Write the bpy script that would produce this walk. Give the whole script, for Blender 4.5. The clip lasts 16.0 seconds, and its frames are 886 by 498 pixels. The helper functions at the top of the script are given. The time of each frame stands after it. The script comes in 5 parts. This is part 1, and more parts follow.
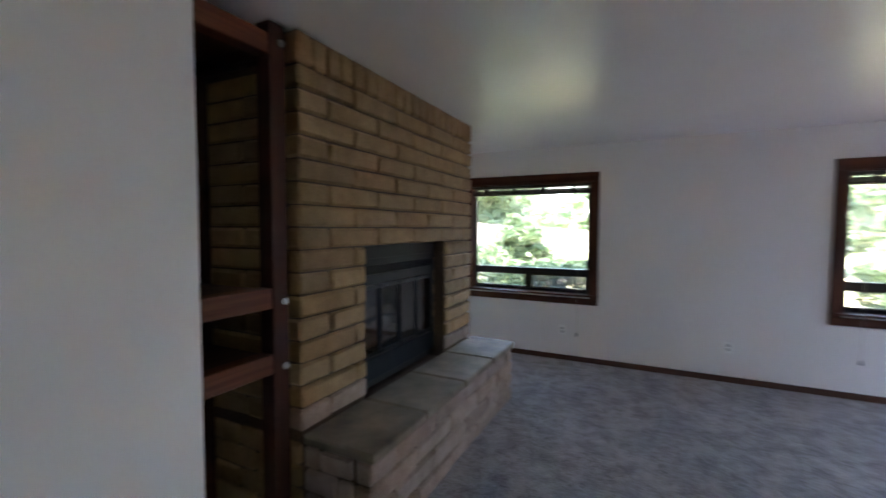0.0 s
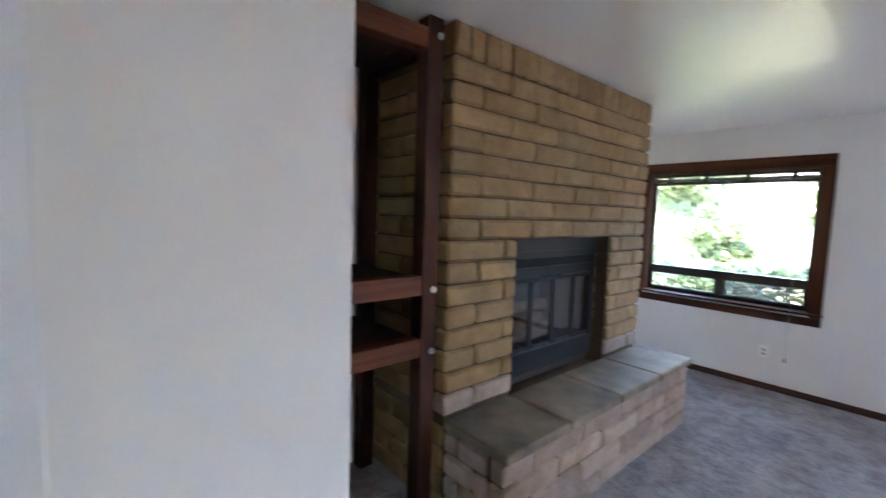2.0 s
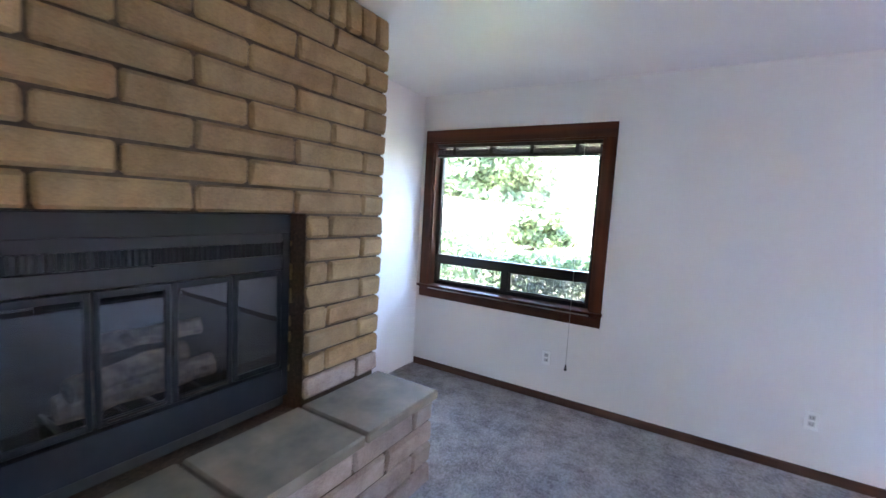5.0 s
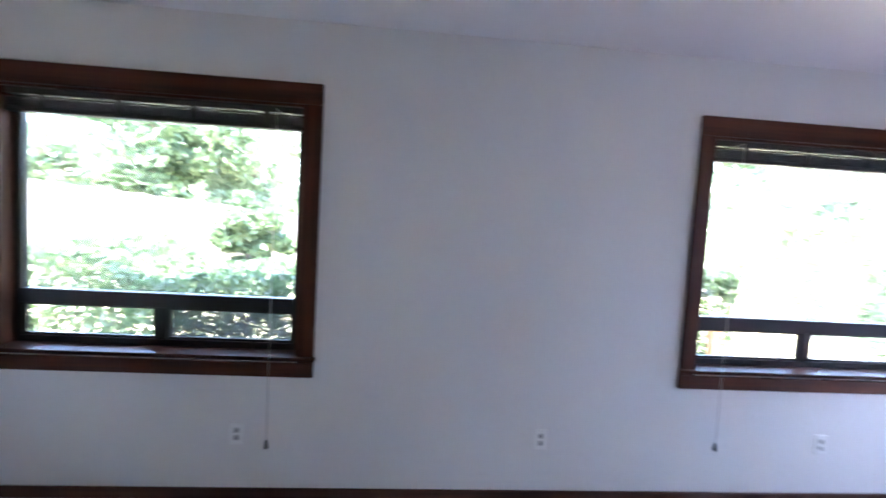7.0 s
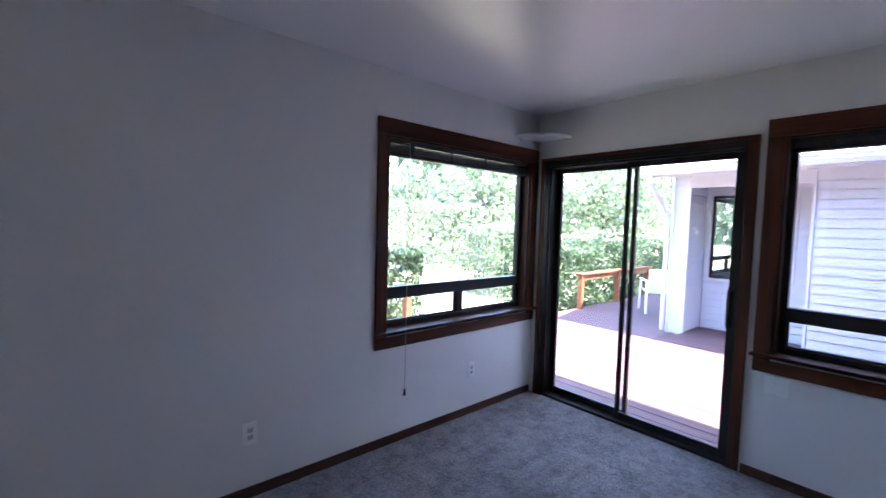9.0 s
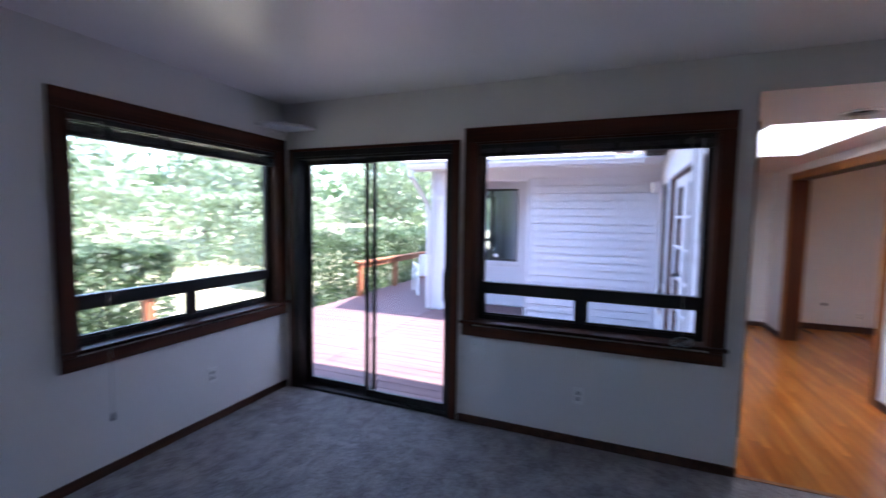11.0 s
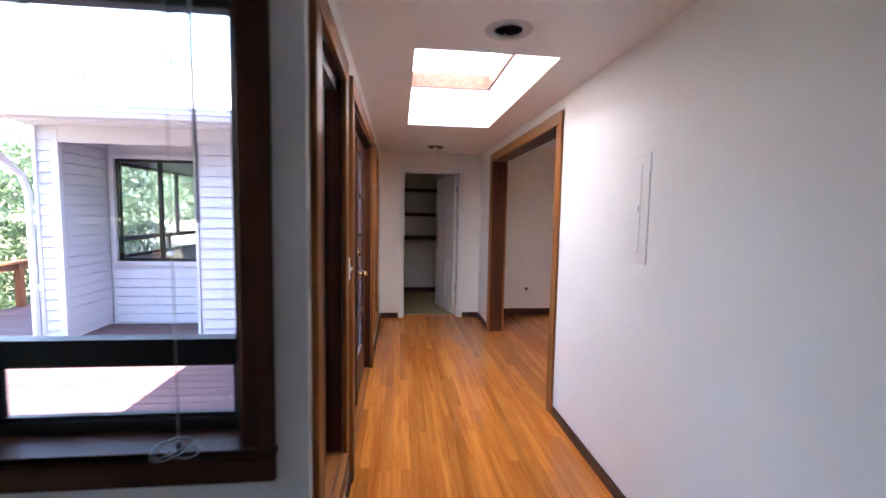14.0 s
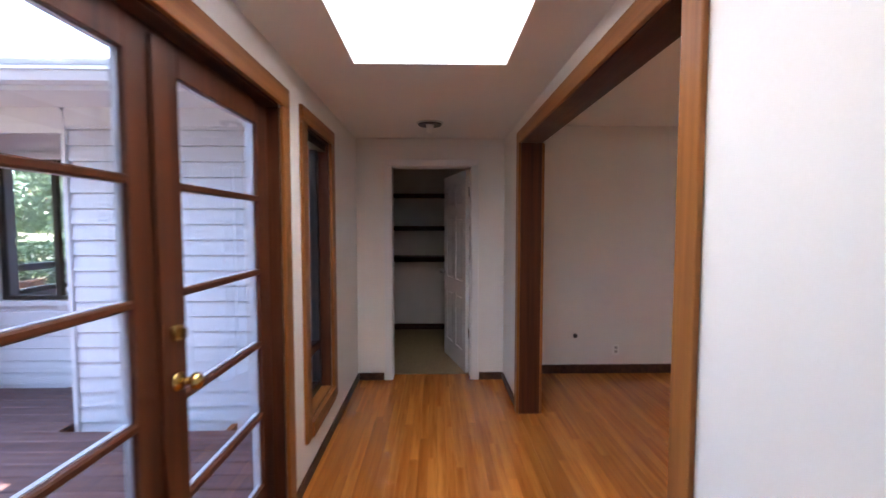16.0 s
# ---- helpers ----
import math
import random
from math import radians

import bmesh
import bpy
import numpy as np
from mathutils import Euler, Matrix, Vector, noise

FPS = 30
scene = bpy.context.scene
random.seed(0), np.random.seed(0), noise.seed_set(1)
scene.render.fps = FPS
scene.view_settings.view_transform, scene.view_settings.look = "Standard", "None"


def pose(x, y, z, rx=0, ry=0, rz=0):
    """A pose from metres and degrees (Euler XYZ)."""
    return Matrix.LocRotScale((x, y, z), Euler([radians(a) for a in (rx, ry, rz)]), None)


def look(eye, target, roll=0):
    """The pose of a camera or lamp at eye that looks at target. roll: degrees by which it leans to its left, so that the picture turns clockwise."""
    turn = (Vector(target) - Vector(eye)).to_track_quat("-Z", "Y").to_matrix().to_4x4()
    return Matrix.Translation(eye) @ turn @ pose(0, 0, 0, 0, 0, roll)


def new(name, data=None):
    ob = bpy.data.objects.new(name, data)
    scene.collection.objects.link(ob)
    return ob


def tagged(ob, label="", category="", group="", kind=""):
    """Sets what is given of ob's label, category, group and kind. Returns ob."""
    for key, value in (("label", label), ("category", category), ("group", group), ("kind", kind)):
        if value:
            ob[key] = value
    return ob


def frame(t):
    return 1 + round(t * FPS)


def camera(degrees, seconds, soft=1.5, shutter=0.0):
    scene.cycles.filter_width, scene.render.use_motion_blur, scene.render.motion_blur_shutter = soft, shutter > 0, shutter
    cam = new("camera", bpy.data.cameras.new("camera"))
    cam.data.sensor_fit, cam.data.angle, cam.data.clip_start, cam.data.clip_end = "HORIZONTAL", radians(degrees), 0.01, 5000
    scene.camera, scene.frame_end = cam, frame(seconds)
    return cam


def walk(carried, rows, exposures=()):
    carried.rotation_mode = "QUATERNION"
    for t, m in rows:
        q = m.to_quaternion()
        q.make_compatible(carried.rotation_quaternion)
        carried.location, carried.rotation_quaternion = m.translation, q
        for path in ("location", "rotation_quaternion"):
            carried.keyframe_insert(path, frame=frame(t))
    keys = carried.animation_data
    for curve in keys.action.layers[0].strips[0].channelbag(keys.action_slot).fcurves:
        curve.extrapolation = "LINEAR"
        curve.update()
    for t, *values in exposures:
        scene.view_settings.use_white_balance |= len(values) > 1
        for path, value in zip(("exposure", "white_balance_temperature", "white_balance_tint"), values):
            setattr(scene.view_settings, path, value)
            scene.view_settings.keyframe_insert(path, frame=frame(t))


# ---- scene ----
cam = camera(92.7, 16.0, 1.5, 0.5)
PATH = [
    (0, (1.519, -5.035, 1.557), (0.629, -3.247, 1.457), 0.2),
    (0.5, (1.528, -4.988, 1.558), (0.194, -3.502, 1.453), 0.9),
    (1, (1.533, -4.987, 1.561), (-0.037, -3.751, 1.461), 2.0),
    (1.5, (1.542, -4.976, 1.582), (-0.105, -3.846, 1.478), 2.6),
    (2, (1.537, -4.898, 1.583), (0.032, -3.592, 1.412), 1.8),
    (2.5, (1.488, -4.691, 1.556), (0.333, -3.063, 1.426), 2.9),
    (3, (1.482, -4.48, 1.536), (0.569, -2.709, 1.366), 0.8),
    (3.5, (1.557, -4.217, 1.525), (0.601, -2.469, 1.353), 1.3),
    (6, (1.495, -2.633, 1.512), (0.452, -0.939, 1.306), 3.5),
    (6.5, (1.37, -2.369, 1.427), (0.941, -0.418, 1.34), 3.3),
    (7, (1.446, -2.229, 1.528), (1.598, -0.239, 1.407), 3.3),
    (7.5, (1.446, -2.217, 1.532), (2.093, -0.332, 1.365), 3.9),
    (8, (1.478, -2.209, 1.521), (2.44, -0.464, 1.345), 2.8),
    (8.5, (1.506, -2.242, 1.515), (2.697, -0.641, 1.376), 2.1),
    (11, (1.72, -2.702, 1.544), (3.568, -1.951, 1.398), 0.9),
    (11.5, (1.915, -2.709, 1.535), (3.909, -2.613, 1.416), -0.7),
    (12, (2.126, -2.841, 1.517), (4.101, -3.088, 1.322), -1.6),
    (12.5, (2.4, -3.089, 1.529), (4.384, -3.27, 1.364), 2.2),
    (13, (2.73, -3.29, 1.514), (4.686, -3.659, 1.322), 2.5),
    (13.5, (3.119, -3.466, 1.503), (5.056, -3.925, 1.301), 0.5),
    (14, (3.444, -3.686, 1.454), (5.426, -3.894, 1.29), 1.0),
    (14.5, (3.913, -3.82, 1.472), (5.894, -4.014, 1.276), 0.4),
    (15, (4.343, -3.946, 1.483), (6.318, -4.165, 1.252), -1.0),
    (15.5, (4.848, -4.068, 1.466), (6.843, -4.058, 1.316), -0.5),
    (16, (5.318, -4.163, 1.474), (7.314, -4.202, 1.364), -0.0),
]
EXPOSURES = [(0.0, 4.9, 7000, 12), (0.8, 5.65, 7100, 12), (1.5, 5.9, 6900, 12), (2.5, 6.2, 6700, 14), (3.7, 6.4, 6400, 15), (6.0, 5.8, 6400, 15), (7.0, 5.5, 6200, 15), (8.5, 4.6, 6000, 17), (11.0, 3.7, 6000, 19), (12.5, 4.0, 6300, 19), (14.0, 4.27, 6480, 15), (16.0, 3.88, 6480, 12)]
walk(cam, [(t, look(eye, target, roll)) for t, eye, target, roll in PATH], EXPOSURES)

# ---- world, sun and exposure ----
world = bpy.data.worlds.new("daylight")
scene.world = world
world.use_nodes = True
wn = world.node_tree
sky = wn.nodes.new("ShaderNodeTexSky")
sky.sky_type = 'NISHITA'
sky.sun_disc = False
sky.sun_elevation = radians(62)
sky.sun_rotation = radians(180)
sky.air_density, sky.dust_density, sky.ozone_density = 1.0, 1.2, 1.0
wn.nodes["Background"].inputs["Strength"].default_value = 0.14
wn.links.new(sky.outputs[0], wn.nodes["Background"].inputs["Color"])
sun = new("sun", bpy.data.lights.new("sun", 'SUN'))
sun.data.energy, sun.data.angle, sun.data.color = 2.8, radians(0.53), (1.0, 0.95, 0.87)
sun.matrix_world = look((0, -4.7, 8.8), (0, 0, 0))

# ---- materials ----
def material(name):
    m = bpy.data.materials.new(name)
    m.use_nodes = True
    nt = m.node_tree
    return m, nt, nt.nodes["Principled BSDF"]


def node(nt, kind, **sockets):
    n = nt.nodes.new(kind)
    for key, value in sockets.items():
        n.inputs[key.replace("_", " ")].default_value = value
    return n


def coords(nt, scale=(1, 1, 1), space="Object"):
    tc = nt.nodes.new("ShaderNodeTexCoord")
    mp = nt.nodes.new("ShaderNodeMapping")
    mp.inputs["Scale"].default_value = scale
    nt.links.new(tc.outputs[space], mp.inputs["Vector"])
    return mp.outputs["Vector"]


def noise_tex(nt, vector, scale, detail=4.0, rough=0.55):
    n = node(nt, "ShaderNodeTexNoise", Scale=scale, Detail=detail, Roughness=rough)
    nt.links.new(vector, n.inputs["Vector"])
    return n.outputs["Fac"]


def ramp(nt, fac, stops):
    r = nt.nodes.new("ShaderNodeValToRGB")
    el = r.color_ramp.elements
    el[0].position, el[0].color = stops[0][0], (*stops[0][1], 1)
    el[1].position, el[1].color = stops[-1][0], (*stops[-1][1], 1)
    for p, c in stops[1:-1]:
        e = el.new(p)
        e.color = (*c, 1)
    nt.links.new(fac, r.inputs["Fac"])
    return r.outputs["Color"]


def mix_col(nt, fac, a, b, mode='MIX'):
    m = nt.nodes.new("ShaderNodeMix")
    m.data_type, m.blend_type = 'RGBA', mode
    for s, v in ((m.inputs[0], fac), (m.inputs[6], a), (m.inputs[7], b)):
        if isinstance(v, (int, float)):
            s.default_value = v
        elif isinstance(v, tuple):
            s.default_value = (*v, 1)
        else:
            nt.links.new(v, s)
    return m.outputs[2]


def bump(nt, bsdf, height, strength, distance=0.01):
    b = node(nt, "ShaderNodeBump", Strength=strength, Distance=distance)
    nt.links.new(height, b.inputs["Height"])
    nt.links.new(b.outputs["Normal"], bsdf.inputs["Normal"])


def map_range(nt, fac, lo, hi):
    m = node(nt, "ShaderNodeMapRange", To_Min=lo, To_Max=hi)
    nt.links.new(fac, m.inputs["Value"])
    return m.outputs[0]


def paint(name, colour, rough=0.55, scale=55, strength=0.12, spread=0.05):
    """Rolled wall paint: faint patches and an orange-peel relief."""
    m, nt, b = material(name)
    v = coords(nt)
    big = noise_tex(nt, v, 1.3, 3)
    lo = tuple(c * (1 - spread) for c in colour)
    nt.links.new(ramp(nt, big, [(0.3, lo), (0.7, colour)]), b.inputs["Base Color"])
    fine = noise_tex(nt, v, scale, 2)
    nt.links.new(map_range(nt, noise_tex(nt, v, 4, 3), rough - 0.06, rough + 0.06), b.inputs["Roughness"])
    bump(nt, b, fine, strength, 0.004)
    return m


def stained_wood(name, dark, light, rough=0.35, axis=2, scale=1.0, rand=0.0, gloss=0.22, detail=5.0, stretch=1.0):
    """Stained boards with the grain along one axis."""
    m, nt, b = material(name)
    s = [26 * scale] * 3
    s[axis] = stretch * scale
    v = coords(nt, tuple(s))
    if rand:
        oi = nt.nodes.new("ShaderNodeObjectInfo")
        add = nt.nodes.new("ShaderNodeVectorMath")
        mul = nt.nodes.new("ShaderNodeMath")
        mul.operation = 'MULTIPLY'
        mul.inputs[1].default_value = 37.0
        nt.links.new(oi.outputs["Random"], mul.inputs[0])
        nt.links.new(v, add.inputs[0])
        nt.links.new(mul.outputs[0], add.inputs[1])
        v = add.outputs[0]
    g = noise_tex(nt, v, 1.0, detail, 0.55)
    mid = tuple((a + c) / 2 for a, c in zip(dark, light))
    col = ramp(nt, g, [(0.28, dark), (0.5, mid), (0.74, light)])
    if rand:
        tint = ramp(nt, oi.outputs["Random"], [(0.0, (1 - rand,) * 3), (0.5, (1, 1, 1)), (0.8, (1 + rand * 0.5, 1 + rand * 0.4, 1 + rand * 0.25)), (1.0, (1 - rand * 1.3, 1 - rand * 1.5, 1 - rand * 1.6))])
        col = mix_col(nt, 1.0, col, tint, 'MULTIPLY')
        fleck = nt.nodes.new("ShaderNodeVectorMath")
        fleck.operation = 'MULTIPLY'
        fleck.inputs[1].default_value = tuple(2.6 if k == axis else 1.7 for k in range(3))
        nt.links.new(v, fleck.inputs[0])
        f = noise_tex(nt, fleck.outputs[0], 1.0, 3, 0.6)
        col = mix_col(nt, 1.0, col, ramp(nt, f, [(0.30, (1.07, 1.08, 1.10)), (0.52, (1.0, 1.0, 1.0)), (0.72, (0.80, 0.71, 0.62))]), 'MULTIPLY')
    nt.links.new(col, b.inputs["Base Color"])
    nt.links.new(map_range(nt, g if rand else noise_tex(nt, coords(nt), 7, 3), rough - 0.08, rough + 0.10), b.inputs["Roughness"])
    b.inputs["Specular IOR Level"].default_value = gloss
    bump(nt, b, g, 0.12, 0.003)
    return m


def plain(name, colour, rough=0.5, metal=0.0, spread=0.15, scale=20, strength=0.05):
    m, nt, b = material(name)
    v = coords(nt)
    n = noise_tex(nt, v, scale, 4)
    nt.links.new(ramp(nt, n, [(0.3, tuple(c * (1 - spread) for c in colour)), (0.7, tuple(min(1, c * (1 + spread)) for c in colour))]), b.inputs["Base Color"])
    b.inputs["Metallic"].default_value = metal
    nt.links.new(map_range(nt, n, max(0.02, rough - 0.07), rough + 0.07), b.inputs["Roughness"])
    bump(nt, b, n, strength, 0.003)
    return m


def glass_mat(name, tint=(1, 1, 1), rough=0.0):
    m, nt, b = material(name)
    b.inputs["Base Color"].default_value = (*tint, 1)
    b.inputs["Transmission Weight"].default_value = 1.0
    b.inputs["Roughness"].default_value = rough
    b.inputs["IOR"].default_value = 1.45
    return m


M_WALL = paint("wall_paint", (0.83, 0.805, 0.765))
M_CEIL = paint("ceiling_paint", (0.89, 0.87, 0.85), rough=0.36, scale=34, strength=0.02)
M_CEIL.node_tree.nodes["Principled BSDF"].inputs["Specular IOR Level"].default_value = 0.9
M_HALLCEIL = paint("hall_ceiling_paint", (0.85, 0.82, 0.79), rough=0.5, scale=40)
M_SHAFT = paint("skylight_shaft_paint", (0.86, 0.85, 0.83), rough=0.6)
M_CREAM = paint("cream_kitchen_paint", (0.82, 0.75, 0.55))
M_DOORPAINT = paint("white_door_enamel", (0.80, 0.80, 0.80), rough=0.35, strength=0.04)
M_BEIGE = paint("beige_door_enamel", (0.74, 0.69, 0.62), rough=0.4, strength=0.05)
# One trim stain in two tones: darker for backlit parts, brighter where lit.
M_TRIM = stained_wood("backlit_trim_upright", (0.040, 0.011, 0.005), (0.115, 0.035, 0.013), 0.42, 2)
M_TRIM_X = stained_wood("backlit_trim_along_x", (0.040, 0.011, 0.005), (0.115, 0.035, 0.013), 0.42, 0)
M_TRIM_Y = stained_wood("backlit_trim_along_y", (0.040, 0.011, 0.005), (0.115, 0.035, 0.013), 0.42, 1)
M_LIT_TRIM = stained_wood("lit_trim_upright", (0.165, 0.055, 0.013), (0.34, 0.130, 0.035), 0.4, 2)
M_LIT_TRIM_X = stained_wood("lit_trim_along_x", (0.165, 0.055, 0.013), (0.34, 0.130, 0.035), 0.4, 0)
# Bookcase shade is put into the stain: shelves and posts darkened, front rails lighter.
M_SHELF = stained_wood("bookcase_wood_shaded", (0.022, 0.007, 0.004), (0.070, 0.021, 0.009), 0.55, 1)
M_POST = stained_wood("bookcase_post_wood_shaded", (0.024, 0.007, 0.0035), (0.070, 0.020, 0.008), 0.55, 2)
M_RAILWOOD = stained_wood("bookcase_rail_wood_lit", (0.070, 0.020, 0.009), (0.21, 0.072, 0.032), 0.55, 1)
M_BASE = stained_wood("dark_baseboard_wood", (0.045, 0.019, 0.011), (0.115, 0.052, 0.030), 0.45, 0)
M_PLANK = stained_wood("fir_floor_plank", (0.355, 0.099, 0.014), (0.65, 0.238, 0.043), 0.16, 0, 0.7, 0.26, 0.5, 4.0, 1.4)
M_BRONZE = plain("bronze_anodised_frame", (0.022, 0.018, 0.016), 0.38, 0.5)
M_BLIND = plain("dark_blind_slat", (0.035, 0.028, 0.024), 0.5)
M_PLASTIC = plain("ivory_plastic", (0.88, 0.87, 0.83), 0.35, 0, 0.03)
M_RECEPT = plain("ivory_receptacle", (0.60, 0.585, 0.55), 0.4, 0, 0.04)
M_SLOT = plain("dark_slot", (0.03, 0.03, 0.03), 0.6)
M_BRASS = plain("polished_brass", (0.62, 0.43, 0.16), 0.22, 1.0, 0.08)
M_ZINC = plain("zinc_bolt", (0.62, 0.62, 0.62), 0.3, 1.0, 0.1)
M_BLACKSTEEL = plain("black_stove_steel", (0.009, 0.010, 0.013), 0.42, 0.0)
M_BLACKSTEEL.node_tree.nodes["Principled BSDF"].inputs["Specular IOR Level"].default_value = 0.28
M_SOOT = plain("sooty_firebrick", (0.05, 0.045, 0.04), 0.9)
M_LOG = plain("ceramic_log", (0.32, 0.24, 0.17), 0.85, 0, 0.5, 30, 0.6)
M_GLASS = glass_mat("window_glass")
M_DOUBLEGLASS = glass_mat("double_glazing", (0.60, 0.66, 0.72))
M_DOUBLEGLASS.node_tree.nodes["Principled BSDF"].inputs["IOR"].default_value = 1.6
M_FIREGLASS = glass_mat("smoked_fire_glass", (0.50, 0.51, 0.56))
M_FIREGLASS.node_tree.nodes["Principled BSDF"].inputs["IOR"].default_value = 1.8
M_CORD = plain("blind_cord", (0.42, 0.39, 0.35), 0.7)
M_WAND = plain("clear_wand_plastic", (0.40, 0.40, 0.41), 0.3)
M_WHITEEXT = paint("white_exterior_paint", (0.70, 0.68, 0.71), rough=0.6)
M_SIDING = paint("lap_siding_paint", (0.68, 0.66, 0.70), rough=0.55, spread=0.10)
M_DECK = stained_wood("deck_board_stain", (0.088, 0.052, 0.055), (0.165, 0.106, 0.112), 0.62, 1, 0.8, 0.15)
M_RAIL = stained_wood("redwood_rail", (0.16, 0.052, 0.024), (0.32, 0.12, 0.06), 0.6, 2)
M_FENCE = stained_wood("weathered_fence_board", (0.10, 0.095, 0.098), (0.21, 0.20, 0.205), 0.85, 2, 0.7, 0.25)
# Tree bark; its dark brown also stands in for shade on the gable.
M_BARK_GABLE = plain("bark_and_shaded_gable", (0.10, 0.065, 0.045), 0.9, 0, 0.4, 12, 0.8)
M_SHINGLE = plain("sunlit_roof_shingle", (0.36, 0.34, 0.33), 0.9, 0, 0.25, 8, 0.5)
M_CURB = stained_wood("skylight_curb_wood", (0.15, 0.062, 0.040), (0.24, 0.115, 0.078), 0.6, 0)
M_SOFFIT = plain("brown_soffit_board", (0.13, 0.085, 0.06), 0.7, 0, 0.2, 6)
M_TILE = plain("white_counter_tile", (0.72, 0.70, 0.64), 0.22, 0, 0.05)
M_GROUT = plain("tile_grout", (0.16, 0.15, 0.14), 0.8)
M_CABINET = stained_wood("cabinet_oak", (0.16, 0.052, 0.016), (0.30, 0.112, 0.036), 0.35, 2)
M_CLOSETCARPET = plain("beige_closet_carpet", (0.34, 0.25, 0.145), 0.95, 0, 0.2, 60, 0.5)
M_VINYL = plain("pale_kitchen_vinyl", (0.50, 0.46, 0.40), 0.4, 0, 0.08, 3)


def carpet_mat():
    m, nt, b = material("grey_cut_pile_carpet")
    v = coords(nt)
    pile = noise_tex(nt, v, 62, 4, 0.75)
    tread = noise_tex(nt, v, 8.5, 7, 0.72)
    big = noise_tex(nt, v, 1.1, 3)
    c1 = ramp(nt, tread, [(0.38, (0.22, 0.202, 0.196)), (0.5, (0.40, 0.372, 0.360)), (0.60, (0.53, 0.50, 0.485))])
    c2 = mix_col(nt, 0.42, c1, ramp(nt, pile, [(0.36, (0.16, 0.145, 0.140)), (0.64, (0.62, 0.585, 0.57))]))
    c3 = mix_col(nt, 1.0, c2, ramp(nt, big, [(0.3, (0.86, 0.86, 0.88)), (0.7, (1.08, 1.06, 1.05))]), 'MULTIPLY')
    nt.links.new(c3, b.inputs["Base Color"])
    b.inputs["Roughness"].default_value = 0.95
    b.inputs["Specular IOR Level"].default_value = 0.14
    mixh = nt.nodes.new("ShaderNodeMath")
    mixh.operation = 'MULTIPLY_ADD'
    mixh.inputs[1].default_value = 3.0
    nt.links.new(tread, mixh.inputs[0])
    nt.links.new(pile, mixh.inputs[2])
    bump(nt, b, mixh.outputs[0], 1.0, 0.022)
    return m


def brick_mat(name, lo, hi):
    """Slump brick: sandy face, blotches, each brick a little different."""
    m, nt, b = material(name)
    v = coords(nt)
    oi = nt.nodes.new("ShaderNodeObjectInfo")
    add = nt.nodes.new("ShaderNodeVectorMath")
    mul = nt.nodes.new("ShaderNodeMath")
    mul.operation = 'MULTIPLY'
    mul.inputs[1].default_value = 51.0
    nt.links.new(oi.outputs["Random"], mul.inputs[0])
    nt.links.new(v, add.inputs[0])
    nt.links.new(mul.outputs[0], add.inputs[1])
    v = add.outputs[0]
    blot = noise_tex(nt, v, 9, 5, 0.6)
    sand = noise_tex(nt, v, 140, 3, 0.7)
    col = ramp(nt, blot, [(0.28, lo), (0.72, hi)])
    tint = ramp(nt, oi.outputs["Random"], [(0.0, (0.78, 0.76, 0.74)), (0.4, (1.0, 0.98, 0.95)), (0.75, (1.12, 1.08, 1.0)), (1.0, (0.92, 0.82, 0.72))])
    col = mix_col(nt, 1.0, col, tint, 'MULTIPLY')
    stain = noise_tex(nt, v, 3.0, 4, 0.6)
    col = mix_col(nt, 1.0, col, ramp(nt, stain, [(0.36, (0.76, 0.72, 0.67)), (0.56, (1.0, 1.0, 1.0))]), 'MULTIPLY')
    col = mix_col(nt, 0.25, col, ramp(nt, sand, [(0.35, tuple(c * 0.45 for c in lo)), (0.6, hi)]))
    nt.links.new(col, b.inputs["Base Color"])
    b.inputs["Roughness"].default_value = 0.85
    mixh = nt.nodes.new("ShaderNodeMath")
    mixh.operation = 'MULTIPLY_ADD'
    mixh.inputs[1].default_value = 4.0
    nt.links.new(blot, mixh.inputs[0])
    nt.links.new(sand, mixh.inputs[2])
    bump(nt, b, mixh.outputs[0], 0.55, 0.006)
    return m


def leaf_mat(name, dark, light):
    m, nt, b = material(name)
    g = nt.nodes.new("ShaderNodeNewGeometry")
    nt.links.new(ramp(nt, g.outputs["Random Per Island"], [(0.0, dark), (0.6, tuple((a + c) / 2 for a, c in zip(dark, light))), (1.0, light)]), b.inputs["Base Color"])
    b.inputs["Roughness"].default_value = 0.5
    tr = node(nt, "ShaderNodeBsdfTranslucent")
    tr.inputs["Color"].default_value = (light[0] * 1.05, light[1] * 1.25, light[2] * 0.95, 1)
    mx = nt.nodes.new("ShaderNodeMixShader")
    mx.inputs[0].default_value = 0.3
    nt.links.new(b.outputs[0], mx.inputs[1])
    nt.links.new(tr.outputs[0], mx.inputs[2])
    nt.links.new(mx.outputs[0], nt.nodes["Material Output"].inputs["Surface"])
    return m


def screen_mat():
    """Fine woven fly screen, half open."""
    m, nt, b = material("fly_screen_mesh")
    b.inputs["Base Color"].default_value = (0.16, 0.17, 0.19, 1)
    b.inputs["Roughness"].default_value = 0.6
    tr = node(nt, "ShaderNodeBsdfTransparent")
    mx = nt.nodes.new("ShaderNodeMixShader")
    nt.links.new(map_range(nt, noise_tex(nt, coords(nt), 9, 3), 0.42, 0.60), mx.inputs[0])
    nt.links.new(tr.outputs[0], mx.inputs[1])
    nt.links.new(b.outputs[0], mx.inputs[2])
    nt.links.new(mx.outputs[0], nt.nodes["Material Output"].inputs["Surface"])
    return m


